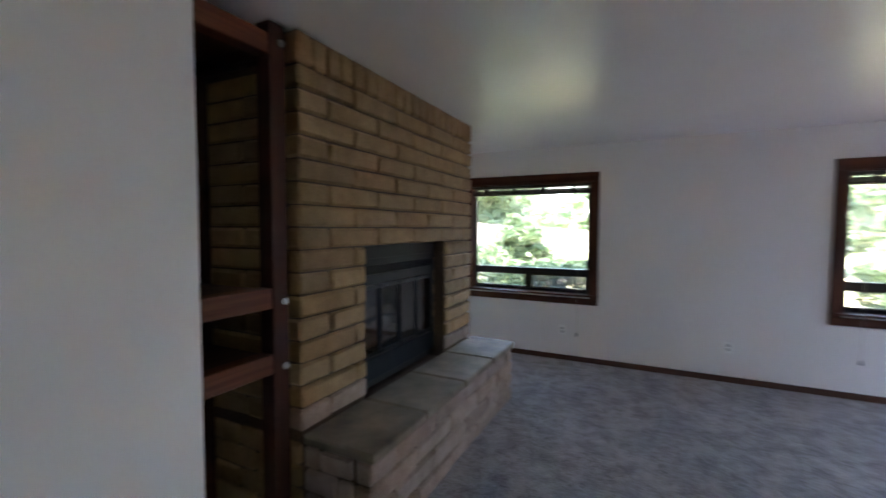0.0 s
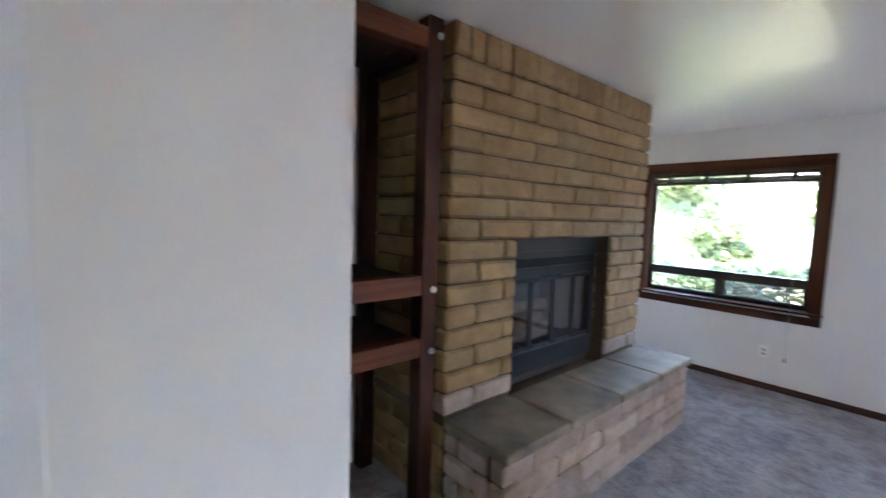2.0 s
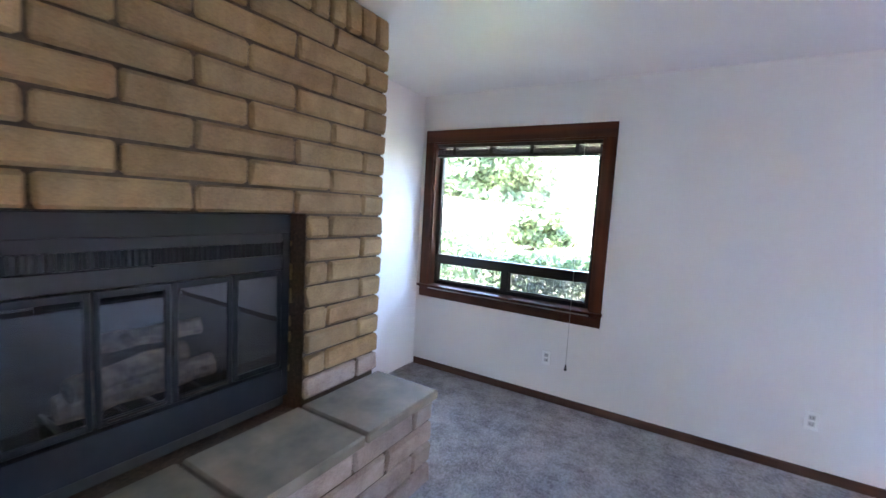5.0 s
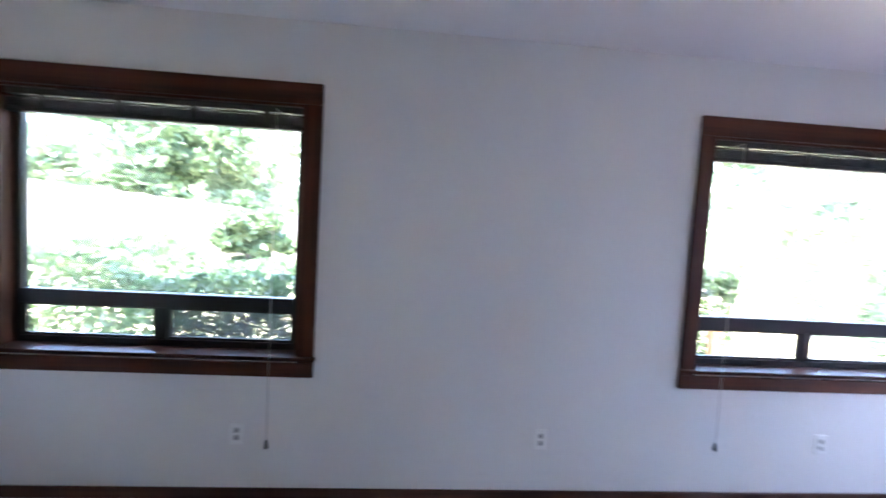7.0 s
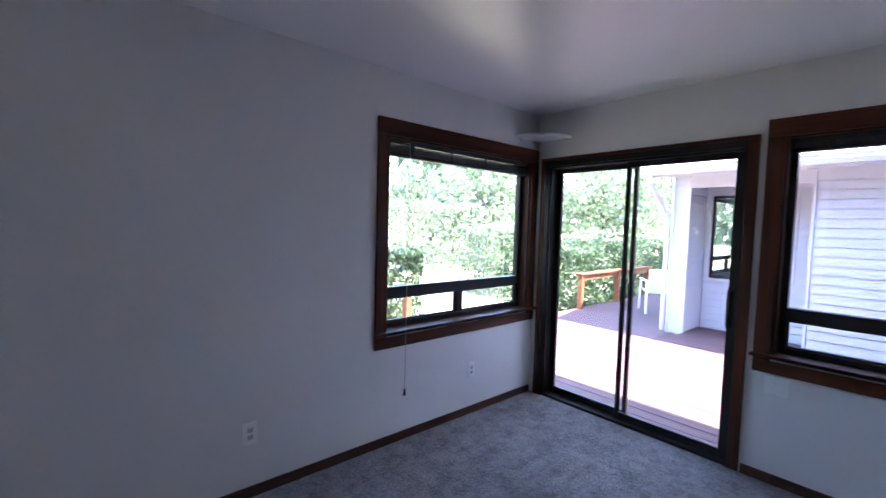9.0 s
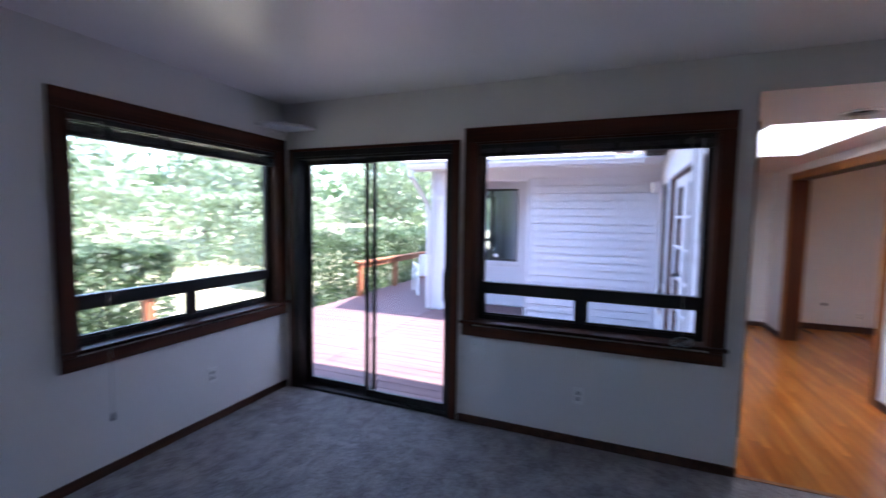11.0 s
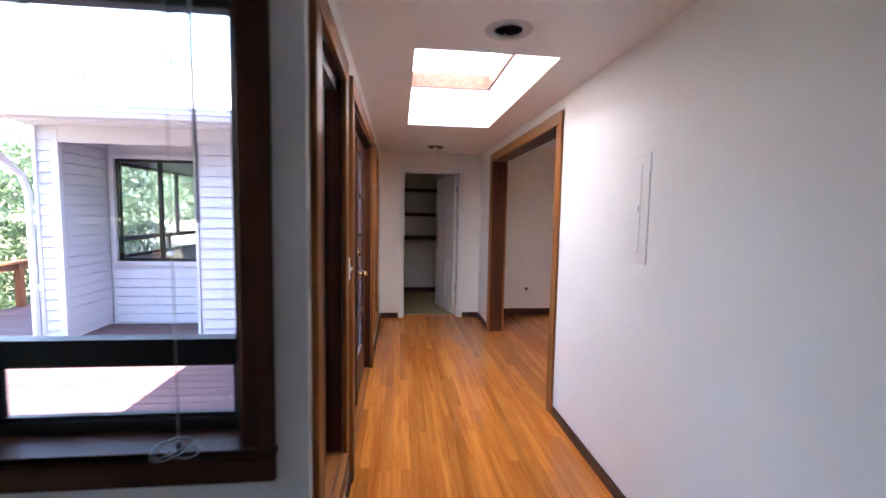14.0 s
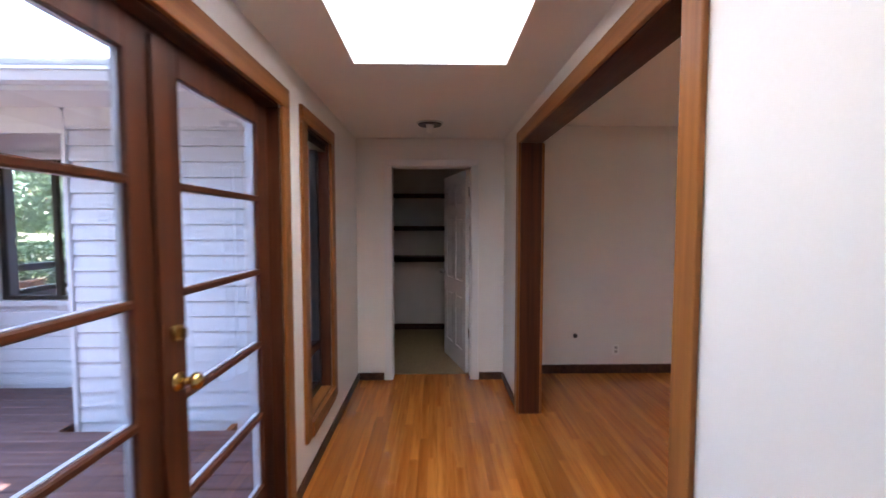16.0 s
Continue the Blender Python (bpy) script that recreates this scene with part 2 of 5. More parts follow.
def ground_mat():
    m, nt, b = material("dry_lawn_ground")
    v = coords(nt)
    n1, n2 = noise_tex(nt, v, 0.6, 5), noise_tex(nt, v, 25, 4)
    c = mix_col(nt, 0.5, ramp(nt, n1, [(0.3, (0.22, 0.22, 0.11)), (0.7, (0.42, 0.38, 0.25))]), ramp(nt, n2, [(0.3, (0.18, 0.18, 0.09)), (0.7, (0.46, 0.42, 0.30))]))
    nt.links.new(c, b.inputs["Base Color"])
    b.inputs["Roughness"].default_value = 0.95
    bump(nt, b, n2, 0.8, 0.03)
    return m


def acrylic_mat():
    m, nt, b = material("white_skylight_acrylic")
    tr = node(nt, "ShaderNodeBsdfTranslucent")
    tr.inputs["Color"].default_value = (0.92, 0.93, 0.95, 1)
    mx = nt.nodes.new("ShaderNodeMixShader")
    mx.inputs[0].default_value = 0.85
    b.inputs["Base Color"].default_value = (0.9, 0.9, 0.9, 1)
    b.inputs["Roughness"].default_value = 0.2
    nt.links.new(b.outputs[0], mx.inputs[1])
    nt.links.new(tr.outputs[0], mx.inputs[2])
    nt.links.new(mx.outputs[0], nt.nodes["Material Output"].inputs["Surface"])
    return m


M_CARPET = carpet_mat()
M_BRICK = brick_mat("tan_slump_brick", (0.245, 0.150, 0.067), (0.42, 0.278, 0.137))
# Paler, pinker brick for the hearth and the lowest course of the breast.
M_HEARTHBRICK = brick_mat("pale_pink_slump_brick", (0.27, 0.195, 0.155), (0.47, 0.37, 0.31))
M_SLAB = plain("grey_concrete_slab", (0.185, 0.146, 0.098), 0.66, 0, 0.42, 5, 0.35)
M_MORTAR = plain("dark_mortar", (0.05, 0.038, 0.028), 0.95, 0, 0.3, 60, 0.5)
M_JOINT = plain("brown_brick_mortar", (0.095, 0.061, 0.036), 0.95, 0, 0.35, 60, 0.5)
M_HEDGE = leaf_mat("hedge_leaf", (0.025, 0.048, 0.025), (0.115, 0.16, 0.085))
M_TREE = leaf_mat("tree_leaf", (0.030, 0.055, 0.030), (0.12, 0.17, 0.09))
# Paler copy of the leaf colour, standing in for sun-washed foliage.
M_SUNLIT_LEAF = leaf_mat("sunlit_tree_leaf", (0.09, 0.13, 0.085), (0.27, 0.32, 0.22))
M_GROUND = ground_mat()
M_SCREEN = screen_mat()
M_ACRYLIC = acrylic_mat()

# ---- building helpers ----
BASES = {}


def box(bm, x0, x1, y0, y1, z0, z1, bevel=0.0):
    """A box in bm, with chamfered edges where bevel is given."""
    r = bmesh.ops.create_cube(bm, size=1.0, matrix=Matrix.LocRotScale(((x0 + x1) / 2, (y0 + y1) / 2, (z0 + z1) / 2), None, (abs(x1 - x0), abs(y1 - y0), abs(z1 - z0))))
    if bevel:
        edges = {e for v in r["verts"] for e in v.link_edges}
        bmesh.ops.bevel(bm, geom=list(edges), offset=bevel, segments=1, affect='EDGES')


def boxes(*specs, bevel=0.0):
    bm = bmesh.new()
    for s in specs:
        box(bm, *s, bevel=bevel)
    return bm


def rod(bm, a, b, r0, r1=None, n=10):
    a, b = Vector(a), Vector(b)
    d = b - a
    m = Matrix.Translation((a + b) / 2) @ d.to_track_quat('Z', 'Y').to_matrix().to_4x4()
    bmesh.ops.create_cone(bm, cap_ends=True, segments=n, radius1=r0, radius2=r0 if r1 is None else r1, depth=d.length, matrix=m)


def ball(bm, c, r, sx=1, sy=1, sz=1, n=12):
    bmesh.ops.create_uvsphere(bm, u_segments=n, v_segments=max(6, n // 2 + 2), radius=r, matrix=Matrix.LocRotScale(c, None, (sx, sy, sz)))


def mesh_of(name, bm, mat, smooth=False):
    me = bpy.data.meshes.new(name)
    bm.normal_update()
    bm.to_mesh(me)
    bm.free()
    for mm in (mat if isinstance(mat, (list, tuple)) else (mat,)):
        me.materials.append(mm)
    if smooth:
        me.polygons.foreach_set("use_smooth", [True] * len(me.polygons))
    return me


def thing(name, base, label, category, group="", kind=""):
    ob = new(name)
    ob.empty_display_size = 0.1
    ob.location = base
    BASES[ob] = Vector(base)
    return tagged(ob, label, category, group, kind)


def part(name, bm, mat, parent, label="", smooth=False):
    base = BASES[parent]
    bmesh.ops.translate(bm, verts=bm.verts, vec=-base)
    ob = new(name, mesh_of(name, bm, mat, smooth))
    ob.parent = parent
    BASES[ob] = base
    if label:
        tagged(ob, label)
    return ob


def solid(name, bm, mat, label, category, group="", kind="", smooth=False):
    """A thing of one mesh, its origin at its own foot."""
    lo = Vector([min(v.co[i] for v in bm.verts) for i in range(3)])
    hi = Vector([max(v.co[i] for v in bm.verts) for i in range(3)])
    base = Vector(((lo.x + hi.x) / 2, (lo.y + hi.y) / 2, lo.z))
    bmesh.ops.translate(bm, verts=bm.verts, vec=-base)
    ob = new(name, mesh_of(name, bm, mat, smooth))
    ob.location = base
    BASES[ob] = base
    return tagged(ob, label, category, group, kind)


def wall(name, axis, c0, c1, u0, u1, z0, z1, holes, label, ext=0, mats=None):
    """A wall with thickness c0..c1 across axis and openings (u0, u1, z0, z1) through it; the side ext takes the outdoor paint."""
    us = sorted({u0, u1, *[min(max(h[0], u0), u1) for h in holes], *[min(max(h[1], u0), u1) for h in holes]})
    zs = sorted({z0, z1, *[min(max(h[2], z0), z1) for h in holes], *[min(max(h[3], z0), z1) for h in holes]})

    def full(i, j):
        if not (0 <= i < len(us) - 1 and 0 <= j < len(zs) - 1):
            return False
        u, z = (us[i] + us[i + 1]) / 2, (zs[j] + zs[j + 1]) / 2
        return not any(h[0] < u < h[1] and h[2] < z < h[3] for h in holes)

    bm = bmesh.new()

    def quad(pts, mi):
        vs = [bm.verts.new((p[1], p[0], p[2]) if axis == 'y' else p) for p in pts]
        fc = bm.faces.new(vs)
        fc.material_index = mi

    lo_mi, hi_mi = (1 if ext < 0 else 0), (1 if ext > 0 else 0)
    for i in range(len(us) - 1):
        for j in range(len(zs) - 1):
            if not full(i, j):
                continue
            a, b, p, q = us[i], us[i + 1], zs[j], zs[j + 1]
            quad([(c0, a, p), (c0, b, p), (c0, b, q), (c0, a, q)], lo_mi)
            quad([(c1, a, p), (c1, b, p), (c1, b, q), (c1, a, q)], hi_mi)
            if not full(i - 1, j):
                quad([(c0, a, p), (c1, a, p), (c1, a, q), (c0, a, q)], 0)
            if not full(i + 1, j):
                quad([(c0, b, p), (c1, b, p), (c1, b, q), (c0, b, q)], 0)
            if not full(i, j - 1):
                quad([(c0, a, p), (c1, a, p), (c1, b, p), (c0, b, p)], 0)
            if not full(i, j + 1):
                quad([(c0, a, q), (c1, a, q), (c1, b, q), (c0, b, q)], 0)
    bmesh.ops.remove_doubles(bm, verts=bm.verts, dist=0.0005)
    bmesh.ops.recalc_face_normals(bm, faces=bm.faces)
    return solid(name, bm, mats or [M_WALL, M_WHITEEXT], label, "wall", kind="structure")


# ---- the plan (metres) ----
XE = 4.66                       # east wall of the living room
YS = -4.82                      # south wall of living room and hall
YN = -3.43                      # north wall of the hall
XH = 9.30                       # end wall of the hall
XA = -0.71                      # back wall of the fireplace alcove
ZC, ZH = 2.50, 2.285            # ceilings of living room and hall
DECK_Z = -0.06

# living room shell
wall("wall_north", 'y', 0.0, 0.16, XA - 0.14, XE + 0.14, 0, ZC, [(-0.585, 0.885, 0.775, 2.09), (3.065, 4.57, 0.775, 2.09)], "white painted wall with two brown-trimmed windows", 1)
wall("wall_east", 'x', XE, XE + 0.14, YN, -0.001, 0, ZC, [(-1.57, -0.12, 0.0, 2.05), (-3.255, -1.755, 0.775, 2.09)], "white painted wall with sliding door and window", 1)
wall("wall_west", 'x', XA - 0.14, XA, -4.30, -0.001, 0, ZC, [], "white painted wall behind fireplace and bookcase", -1)
wall("wall_beam", 'x', XE, XE + 0.14, YS, YN - 0.001, ZH, ZC, [], "white painted drop above the hall opening")
wall("wall_stub_end", 'y', -4.30, -4.175, XA, 0.099, 0, ZC, [], "white painted return wall beside the bookcase")
wall("wall_stub", 'x', 0.10, 0.22, -7.30, -4.175, 0, ZC, [(-5.96, -4.972, 0, 2.10)], "white painted wall beside the entry")
wall("wall_south", 'y', -4.98, YS, 0.221, XH + 0.15, 0, ZC, [(0.20, 2.45, 0, 2.49), (2.85, 3.925, 1.202, 2.20), (6.42, 8.56, 0, 2.115)], "white painted wall with kitchen pass-through and dining opening")
wall("wall_hall_north", 'y', YN, YN + 0.14, XE + 0.141, XH + 0.15, 0, ZC, [(4.79, 5.385, 0.325, 2.045), (5.725, 7.36, 0.0, 2.045), (7.73, 8.29, 0.325, 2.045)], "white painted hall wall with glazed doors", 1)
wall("wall_hall_end", 'x', XH, XH + 0.15, YS + 0.001, YN - 0.001, 0, ZC, [(-4.515, -3.75, 0, 2.035)], "white painted hall end wall with closet door")
# dining room, closet, kitchen
wall("wall_dining_east", 'x', 9.45, 9.59, -8.0, -4.981, 0, 2.44, [], "white painted dining room wall")
# The opening in the south wall is added, out of view, to let daylight in.
wall("wall_dining_south", 'y', -8.14, -8.0, 6.15, 9.59, 0, 2.44, [(7.4, 8.2, 1.20, 2.0)], "white painted dining room wall with an added window opening", -1)
wall("wall_dining_west", 'x', 6.15, 6.29, -7.999, -4.981, 0, 2.44, [], "white painted partition wall")
wall("wall_closet_back", 'x', 11.25, 11.37, -4.82, -3.30, 0, 2.44, [], "grey painted closet back wall")
wall("wall_closet_north", 'y', -3.42, -3.30, 9.451, 11.249, 0, 2.44, [], "white painted closet side wall")
wall("wall_closet_south", 'y', -4.94, -4.82, 9.451, 11.249, 0, 2.44, [], "white painted closet side wall")
wall("wall_kitchen_south", 'y', -7.44, -7.30, 0.1, 6.149, 0, 2.44, [(4.15, 5.46, 0.95, 2.0), (5.56, 6.12, 0.95, 1.36)], "cream painted kitchen wall with two windows", -1, [M_CREAM, M_WHITEEXT])


def floor_slab(name, x0, x1, y0, y1, z0, z1, mat, label):
    return solid(name, boxes((x0, x1, y0, y1, z0, z1)), mat, label, "floor", kind="structure")


def sheet(name, x0, x1, y0, y1, z0, z1, mat, label, holes=()):
    """A ceiling with thickness and rectangular openings (x0, x1, y0, y1)."""
    xs = sorted({x0, x1, *[h[0] for h in holes], *[h[1] for h in holes]})
    ys = sorted({y0, y1, *[h[2] for h in holes], *[h[3] for h in holes]})
    bm = bmesh.new()
    for i in range(len(xs) - 1):
        for j in range(len(ys) - 1):
            x, y = (xs[i] + xs[i + 1]) / 2, (ys[j] + ys[j + 1]) / 2
            if not any(h[0] < x < h[1] and h[2] < y < h[3] for h in holes):
                box(bm, xs[i], xs[i + 1], ys[j], ys[j + 1], z0, z1)
    bmesh.ops.remove_doubles(bm, verts=bm.verts, dist=0.0005)
    return solid(name, bm, mat, label, "ceiling", kind="structure")


carpet = floor_slab("floor_carpet", XA, XE + 0.02, YS, 0, -0.05, 0.012, M_CARPET, "worn grey cut-pile carpet with trodden patches")
floor_slab("floor_kitchen", 0.1, 6.15, -7.3, YS - 0.001, -0.05, 0.006, M_VINYL, "pale vinyl kitchen floor")
hall_floor = floor_slab("floor_hall", XE + 0.021, 9.45, YS, YN + 0.10, -0.06, -0.004, M_MORTAR, "varnished orange fir strip floor")
dining_floor = floor_slab("floor_dining", 6.29, 9.45, -8.0, YS - 0.001, -0.06, -0.004, M_MORTAR, "varnished orange fir strip floor of the dining room")
floor_slab("floor_closet", 9.451, 11.25, -4.82, -3.42, -0.05, 0.008, M_CLOSETCARPET, "beige carpet in the closet")
sheet("ceiling_living", XA, XE, YS, 0, ZC, ZC + 0.12, M_CEIL, "off-white satin ceiling with soft window glare")
SKX0, SKX1, SKY0, SKY1 = 5.665, 7.49, -4.525, -3.76
sheet("ceiling_hall", XE + 0.14, XH, YS, YN, ZH, ZH + 0.08, M_HALLCEIL, "off-white hall ceiling with a skylight opening", [(SKX0, SKX1, SKY0, SKY1), (5.315, 5.445, -4.235, -4.105), (8.645, 8.775, -4.19, -4.06)])
sheet("ceiling_dining", 6.29, 9.45, -8.0, YS - 0.161, 2.44, 2.54, M_HALLCEIL, "off-white dining room ceiling")
sheet("ceiling_kitchen", 0.221, 6.15, -7.3, -4.981, 2.441, 2.54, M_HALLCEIL, "cream kitchen ceiling")
sheet("ceiling_closet", 9.45, 11.25, -4.82, -3.42, 2.441, 2.54, M_HALLCEIL, "white closet ceiling")


def baseboard(x0, x1, y0, y1, z=0.072):
    solid("baseboard", boxes((x0, x1, y0, y1, 0.001, z), bevel=0.003), M_BASE, "dark brown wooden baseboard along the wall", "baseboard", kind="structure")


T = 0.013
baseboard(XA + T, XE - T, -T, -0.001)
baseboard(XA + 0.001, XA + T, -0.80, -0.55)
baseboard(XE - T, XE - 0.001, YN + 0.0, -1.645)
baseboard(3.0, 6.34, YS + 0.001, YS + T)
baseboard(8.64, XH - T, YS + 0.001, YS + T)
baseboard(XH - T, XH - 0.001, YS + T, -4.585)
baseboard(XH - T, XH - 0.001, -3.68, YN - T)
baseboard(7.44, XH - T, YN - T, YN - 0.001)
baseboard(5.48, 5.64, YN - T, YN - 0.001)
baseboard(9.449 - T, 9.449, -7.99, -4.99, 0.09)
baseboard(11.249 - T, 11.249, -4.81, -3.43, 0.09)
baseboard(2.46, 2.99, YS + 0.001, YS + T)
# carpet edge strip at the hall
solid("threshold_strip", boxes((XE - 0.005, XE + 0.03, YS + 0.002, YN - 0.002, 0.0125, 0.016)), M_LIT_TRIM, "thin wooden strip between carpet and boards", "trim", kind="structure")


# ---- windows ----
def window(name, axis, face, out, u0, u1, z0, z1, label, skip_casing=(), screen=None):
    """A wooden-cased window with a bronze frame: one fixed pane over two sliding ones.
    axis: the way across the wall; face: the room's wall surface; out: +1 or -1 towards outdoors; u0..u1, z0..z1: the opening."""
    um = (u0 + u1) / 2
    base = (face, um, z0) if axis == 'x' else (um, face, z0)
    w = thing(name, base, label, "window", kind="structure")

    def bx(c0, c1, a, b, p, q):
        c0, c1 = sorted((face + out * c0, face + out * c1))
        return (c0, c1, a, b, p, q) if axis == 'x' else (a, b, c0, c1, p, q)
    along = M_TRIM_Y if axis == 'x' else M_TRIM_X
    cw = 0.083
    for side, a, b in (("lo", u0 - cw, u0 + 0.004), ("hi", u1 - 0.004, u1 + cw)):
        if side not in skip_casing:
            part("casing", boxes(bx(-0.02, -0.0005, a, b, z0 - 0.02, z1 - 0.0045), bevel=0.003), M_TRIM, w)
    lo = u0 - cw if "lo" not in skip_casing else u0
    hi = u1 + cw if "hi" not in skip_casing else u1 + 0.07
    part("casing", boxes(bx(-0.021, -0.0005, lo, hi, z1 - 0.004, z1 + cw + 0.017), bevel=0.003), along, w)
    # jamb lining
    part("jamb", boxes(bx(0.0, 0.155, u0 + 0.0005, u0 + 0.016, z0 + 0.02, z1 - 0.0165)), M_TRIM, w)
    part("jamb", boxes(bx(0.0, 0.155, u1 - 0.016, u1 - 0.0005, z0 + 0.02, z1 - 0.0165)), M_TRIM, w)
    part("jamb", boxes(bx(0.0, 0.155, u0 + 0.0005, u1 - 0.0005, z1 - 0.016, z1 - 0.0005)), along, w)
    # stool and apron
    part("window_sill", boxes(bx(-0.05, 0.155, u0 + 0.0005, u1 - 0.0005, z0 + 0.0005, z0 + 0.02), bx(-0.05, -0.022, lo - 0.012, hi + (0.012 if "hi" not in skip_casing else -0.07), z0 - 0.001, z0 + 0.0195), bevel=0.003), along, w)
    part("apron", boxes(bx(-0.02, -0.0005, lo, hi - (0.07 if "hi" in skip_casing else 0), z0 - 0.095, z0 - 0.021), bevel=0.003), along, w)
    # bronze frame
    a, b, p, q = u0 + 0.017, u1 - 0.017, z0 + 0.021, z1 - 0.017
    f0, f1 = 0.075, 0.125
    rail = z0 + 0.225
    fw = 0.034
    part("window_frame", boxes(bx(f0, f1, a, a + fw, p, q), bx(f0, f1, b - fw, b, p, q), bx(f0, f1, a + fw, b - fw, q - fw, q), bx(f0, f1, a + fw, b - fw, p, p + fw), bx(f0 - 0.006, f1, a + fw, b - fw, rail, rail + 0.075), bevel=0.002), M_BRONZE, w, "dark bronze aluminium frame")
    part("mullion", boxes(bx(f0 + 0.004, f1 - 0.004, um - 0.03, um + 0.03, p + fw, rail)), M_BRONZE, w)
    for s in (0, 1):
        sa, sb = (a + fw, um - 0.03) if s == 0 else (um + 0.03, b - fw)
        part("sash", boxes(bx(0.09, 0.112, sa + 0.0005, sa + 0.014, p + fw, rail), bx(0.09, 0.112, sb - 0.014, sb - 0.0005, p + fw, rail), bx(0.09, 0.112, sa + 0.014, sb - 0.014, p + fw + 0.0005, p + fw + 0.012), bx(0.09, 0.112, sa + 0.014, sb - 0.014, rail - 0.012, rail - 0.0005)), M_BRONZE, w)
        g = part("pane", boxes(bx(0.099, 0.103, sa + 0.014, sb - 0.014, p + fw + 0.012, rail - 0.012)), M_GLASS, w)
        g.visible_shadow = False
        if s == screen:
            k = 0.010
            part("screen_frame", boxes(bx(0.1135, 0.1235, sa + 0.001, sa + k, p + fw, rail), bx(0.1135, 0.1235, sb - k, sb - 0.001, p + fw, rail), bx(0.1135, 0.1235, sa + k, sb - k, p + fw + 0.0005, p + fw + k), bx(0.1135, 0.1235, sa + k, sb - k, rail - k, rail - 0.0005)), M_BRONZE, w)
            part("insect_screen", boxes(bx(0.118, 0.119, sa + k, sb - k, p + fw + k, rail - k)), M_SCREEN, w, "grey fly screen mesh").visible_shadow = False
    g = part("pane", boxes(bx(0.099, 0.103, a + fw, b - fw, rail + 0.075, q - fw)), M_GLASS, w)
    g.visible_shadow = False
    return w


window("window_1", 'y', 0.0, 1, -0.585, 0.885, 0.775, 2.09, "dark brown wood-cased window with bronze sliding panes", screen=1)
window("window_2", 'y', 0.0, 1, 3.065, 4.57, 0.775, 2.09, "dark brown wood-cased corner window with bronze sliding panes")
window("window_3", 'x', XE, 1, -3.255, -1.755, 0.775, 2.09, "dark brown wood-cased window looking onto the deck")

# Out of view; added so that daylight reaches the dining room wall.
window("unseen_window_7", 'y', -8.0, -1, 7.4, 8.2, 1.20, 2.0, "unseen wood-cased window added to light the dining room")


def blind(axis, face, u0, u1, ztop, drop, tapes, cord_u, cord_z):
    """A raised slatted blind: headrail, stacked slats, bottom rail, ladder tapes and a pull cord."""
    base = (face + 0.045, (u0 + u1) / 2, ztop - drop) if axis == 'x' else ((u0 + u1) / 2, face + 0.045, ztop - drop)
    b = thing("raised_blind", base, "dark slatted blind raised to the window head", "blind", "window blinds")

    def bx(c0, c1, a, q0, p, q):
        c0, c1 = face + c0, face + c1
        return (c0, c1, a, q0, p, q) if axis == 'x' else (a, q0, c0, c1, p, q)
    part("headrail", boxes(bx(0.02, 0.06, u0, u1, ztop - 0.03, ztop - 0.0005)), M_BLIND, b)
    n = 7
    for i in range(n):
        z = ztop - drop + 0.026 + i * 0.0062
        s = part("slat", boxes(bx(0.017, 0.064, u0 + 0.004, u1 - 0.004, z, z + 0.0032)), M_BLIND, b)
    part("bottom_rail", boxes(bx(0.014, 0.066, u0 + 0.002, u1 - 0.002, ztop - drop, ztop - drop + 0.024), bevel=0.004), M_BLIND, b)
    for k in range(tapes):
        u = u0 + (u1 - u0) * (k + 0.5) / tapes
        for c0, c1 in ((0.011, 0.0135), (0.0665, 0.069)):
            part("ladder_tape", boxes(bx(c0, c1, u - 0.014, u + 0.014, ztop - drop, ztop - 0.03)), M_BLIND, b)
    bm = bmesh.new()
    at = (lambda z, c: (face + c, cord_u, z)) if axis == 'x' else (lambda z, c: (cord_u, face + c, z))
    rod(bm, at(ztop - 0.03, -0.056), at(cord_z + 0.03, -0.056), 0.0018, n=6)
    rod(bm, at(ztop - 0.03, -0.057), at(ztop - 0.03, 0.03), 0.0018, n=6)
    part("pull_cord", bm, M_CORD, b)
    bm = bmesh.new()
    rod(bm, at(cord_z - 0.012, -0.056), at(cord_z + 0.03, -0.056), 0.011, 0.005, 10)
    part("tassel", bm, M_SLOT, b)
    return b


blind('y', 0.0, -0.562, 0.862, 2.073, 0.115, 4, 0.755, 0.33)
blind('y', 0.0, 3.088, 4.547, 2.073, 0.115, 4, 3.20, 0.36)
b3 = blind('x', XE, -3.232, -1.778, 2.073, 0.082, 4, -3.10, 0.80)
bm = bmesh.new()
rod(bm, (XE - 0.054, -3.16, 2.03), (XE - 0.054, -3.165, 1.42), 0.005, n=8)
part("tilt_wand", bm, M_WAND, b3, "clear plastic tilt wand")
bm = bmesh.new()
prev = None
for i in range(25):
    a = i * 0.55
    p = (XE - 0.075 - 0.012 * math.sin(a * 0.5), -3.10 + 0.06 * math.sin(a), 0.80 + 0.028 * math.cos(a * 1.3) + 0.02)
    if prev:
        rod(bm, prev, p, 0.0022, n=5)
    prev = p
part("cord_loops", bm, M_WAND, b3, "tangled pale cord hanging over the sill")

# ---- sliding glass door ----
sd = thing("door_1", (XE, -0.845, 0), "dark bronze sliding glass door in brown wooden casing", "sliding door", kind="structure")
part("casing", boxes((XE - 0.02, XE - 0.0005, -1.636, -1.576, 0.013, 2.0875), bevel=0.003), M_TRIM, sd)
part("casing", boxes((XE - 0.02, XE - 0.0005, -0.098, -0.055, 0.013, 2.0875), bevel=0.003), M_TRIM, sd)
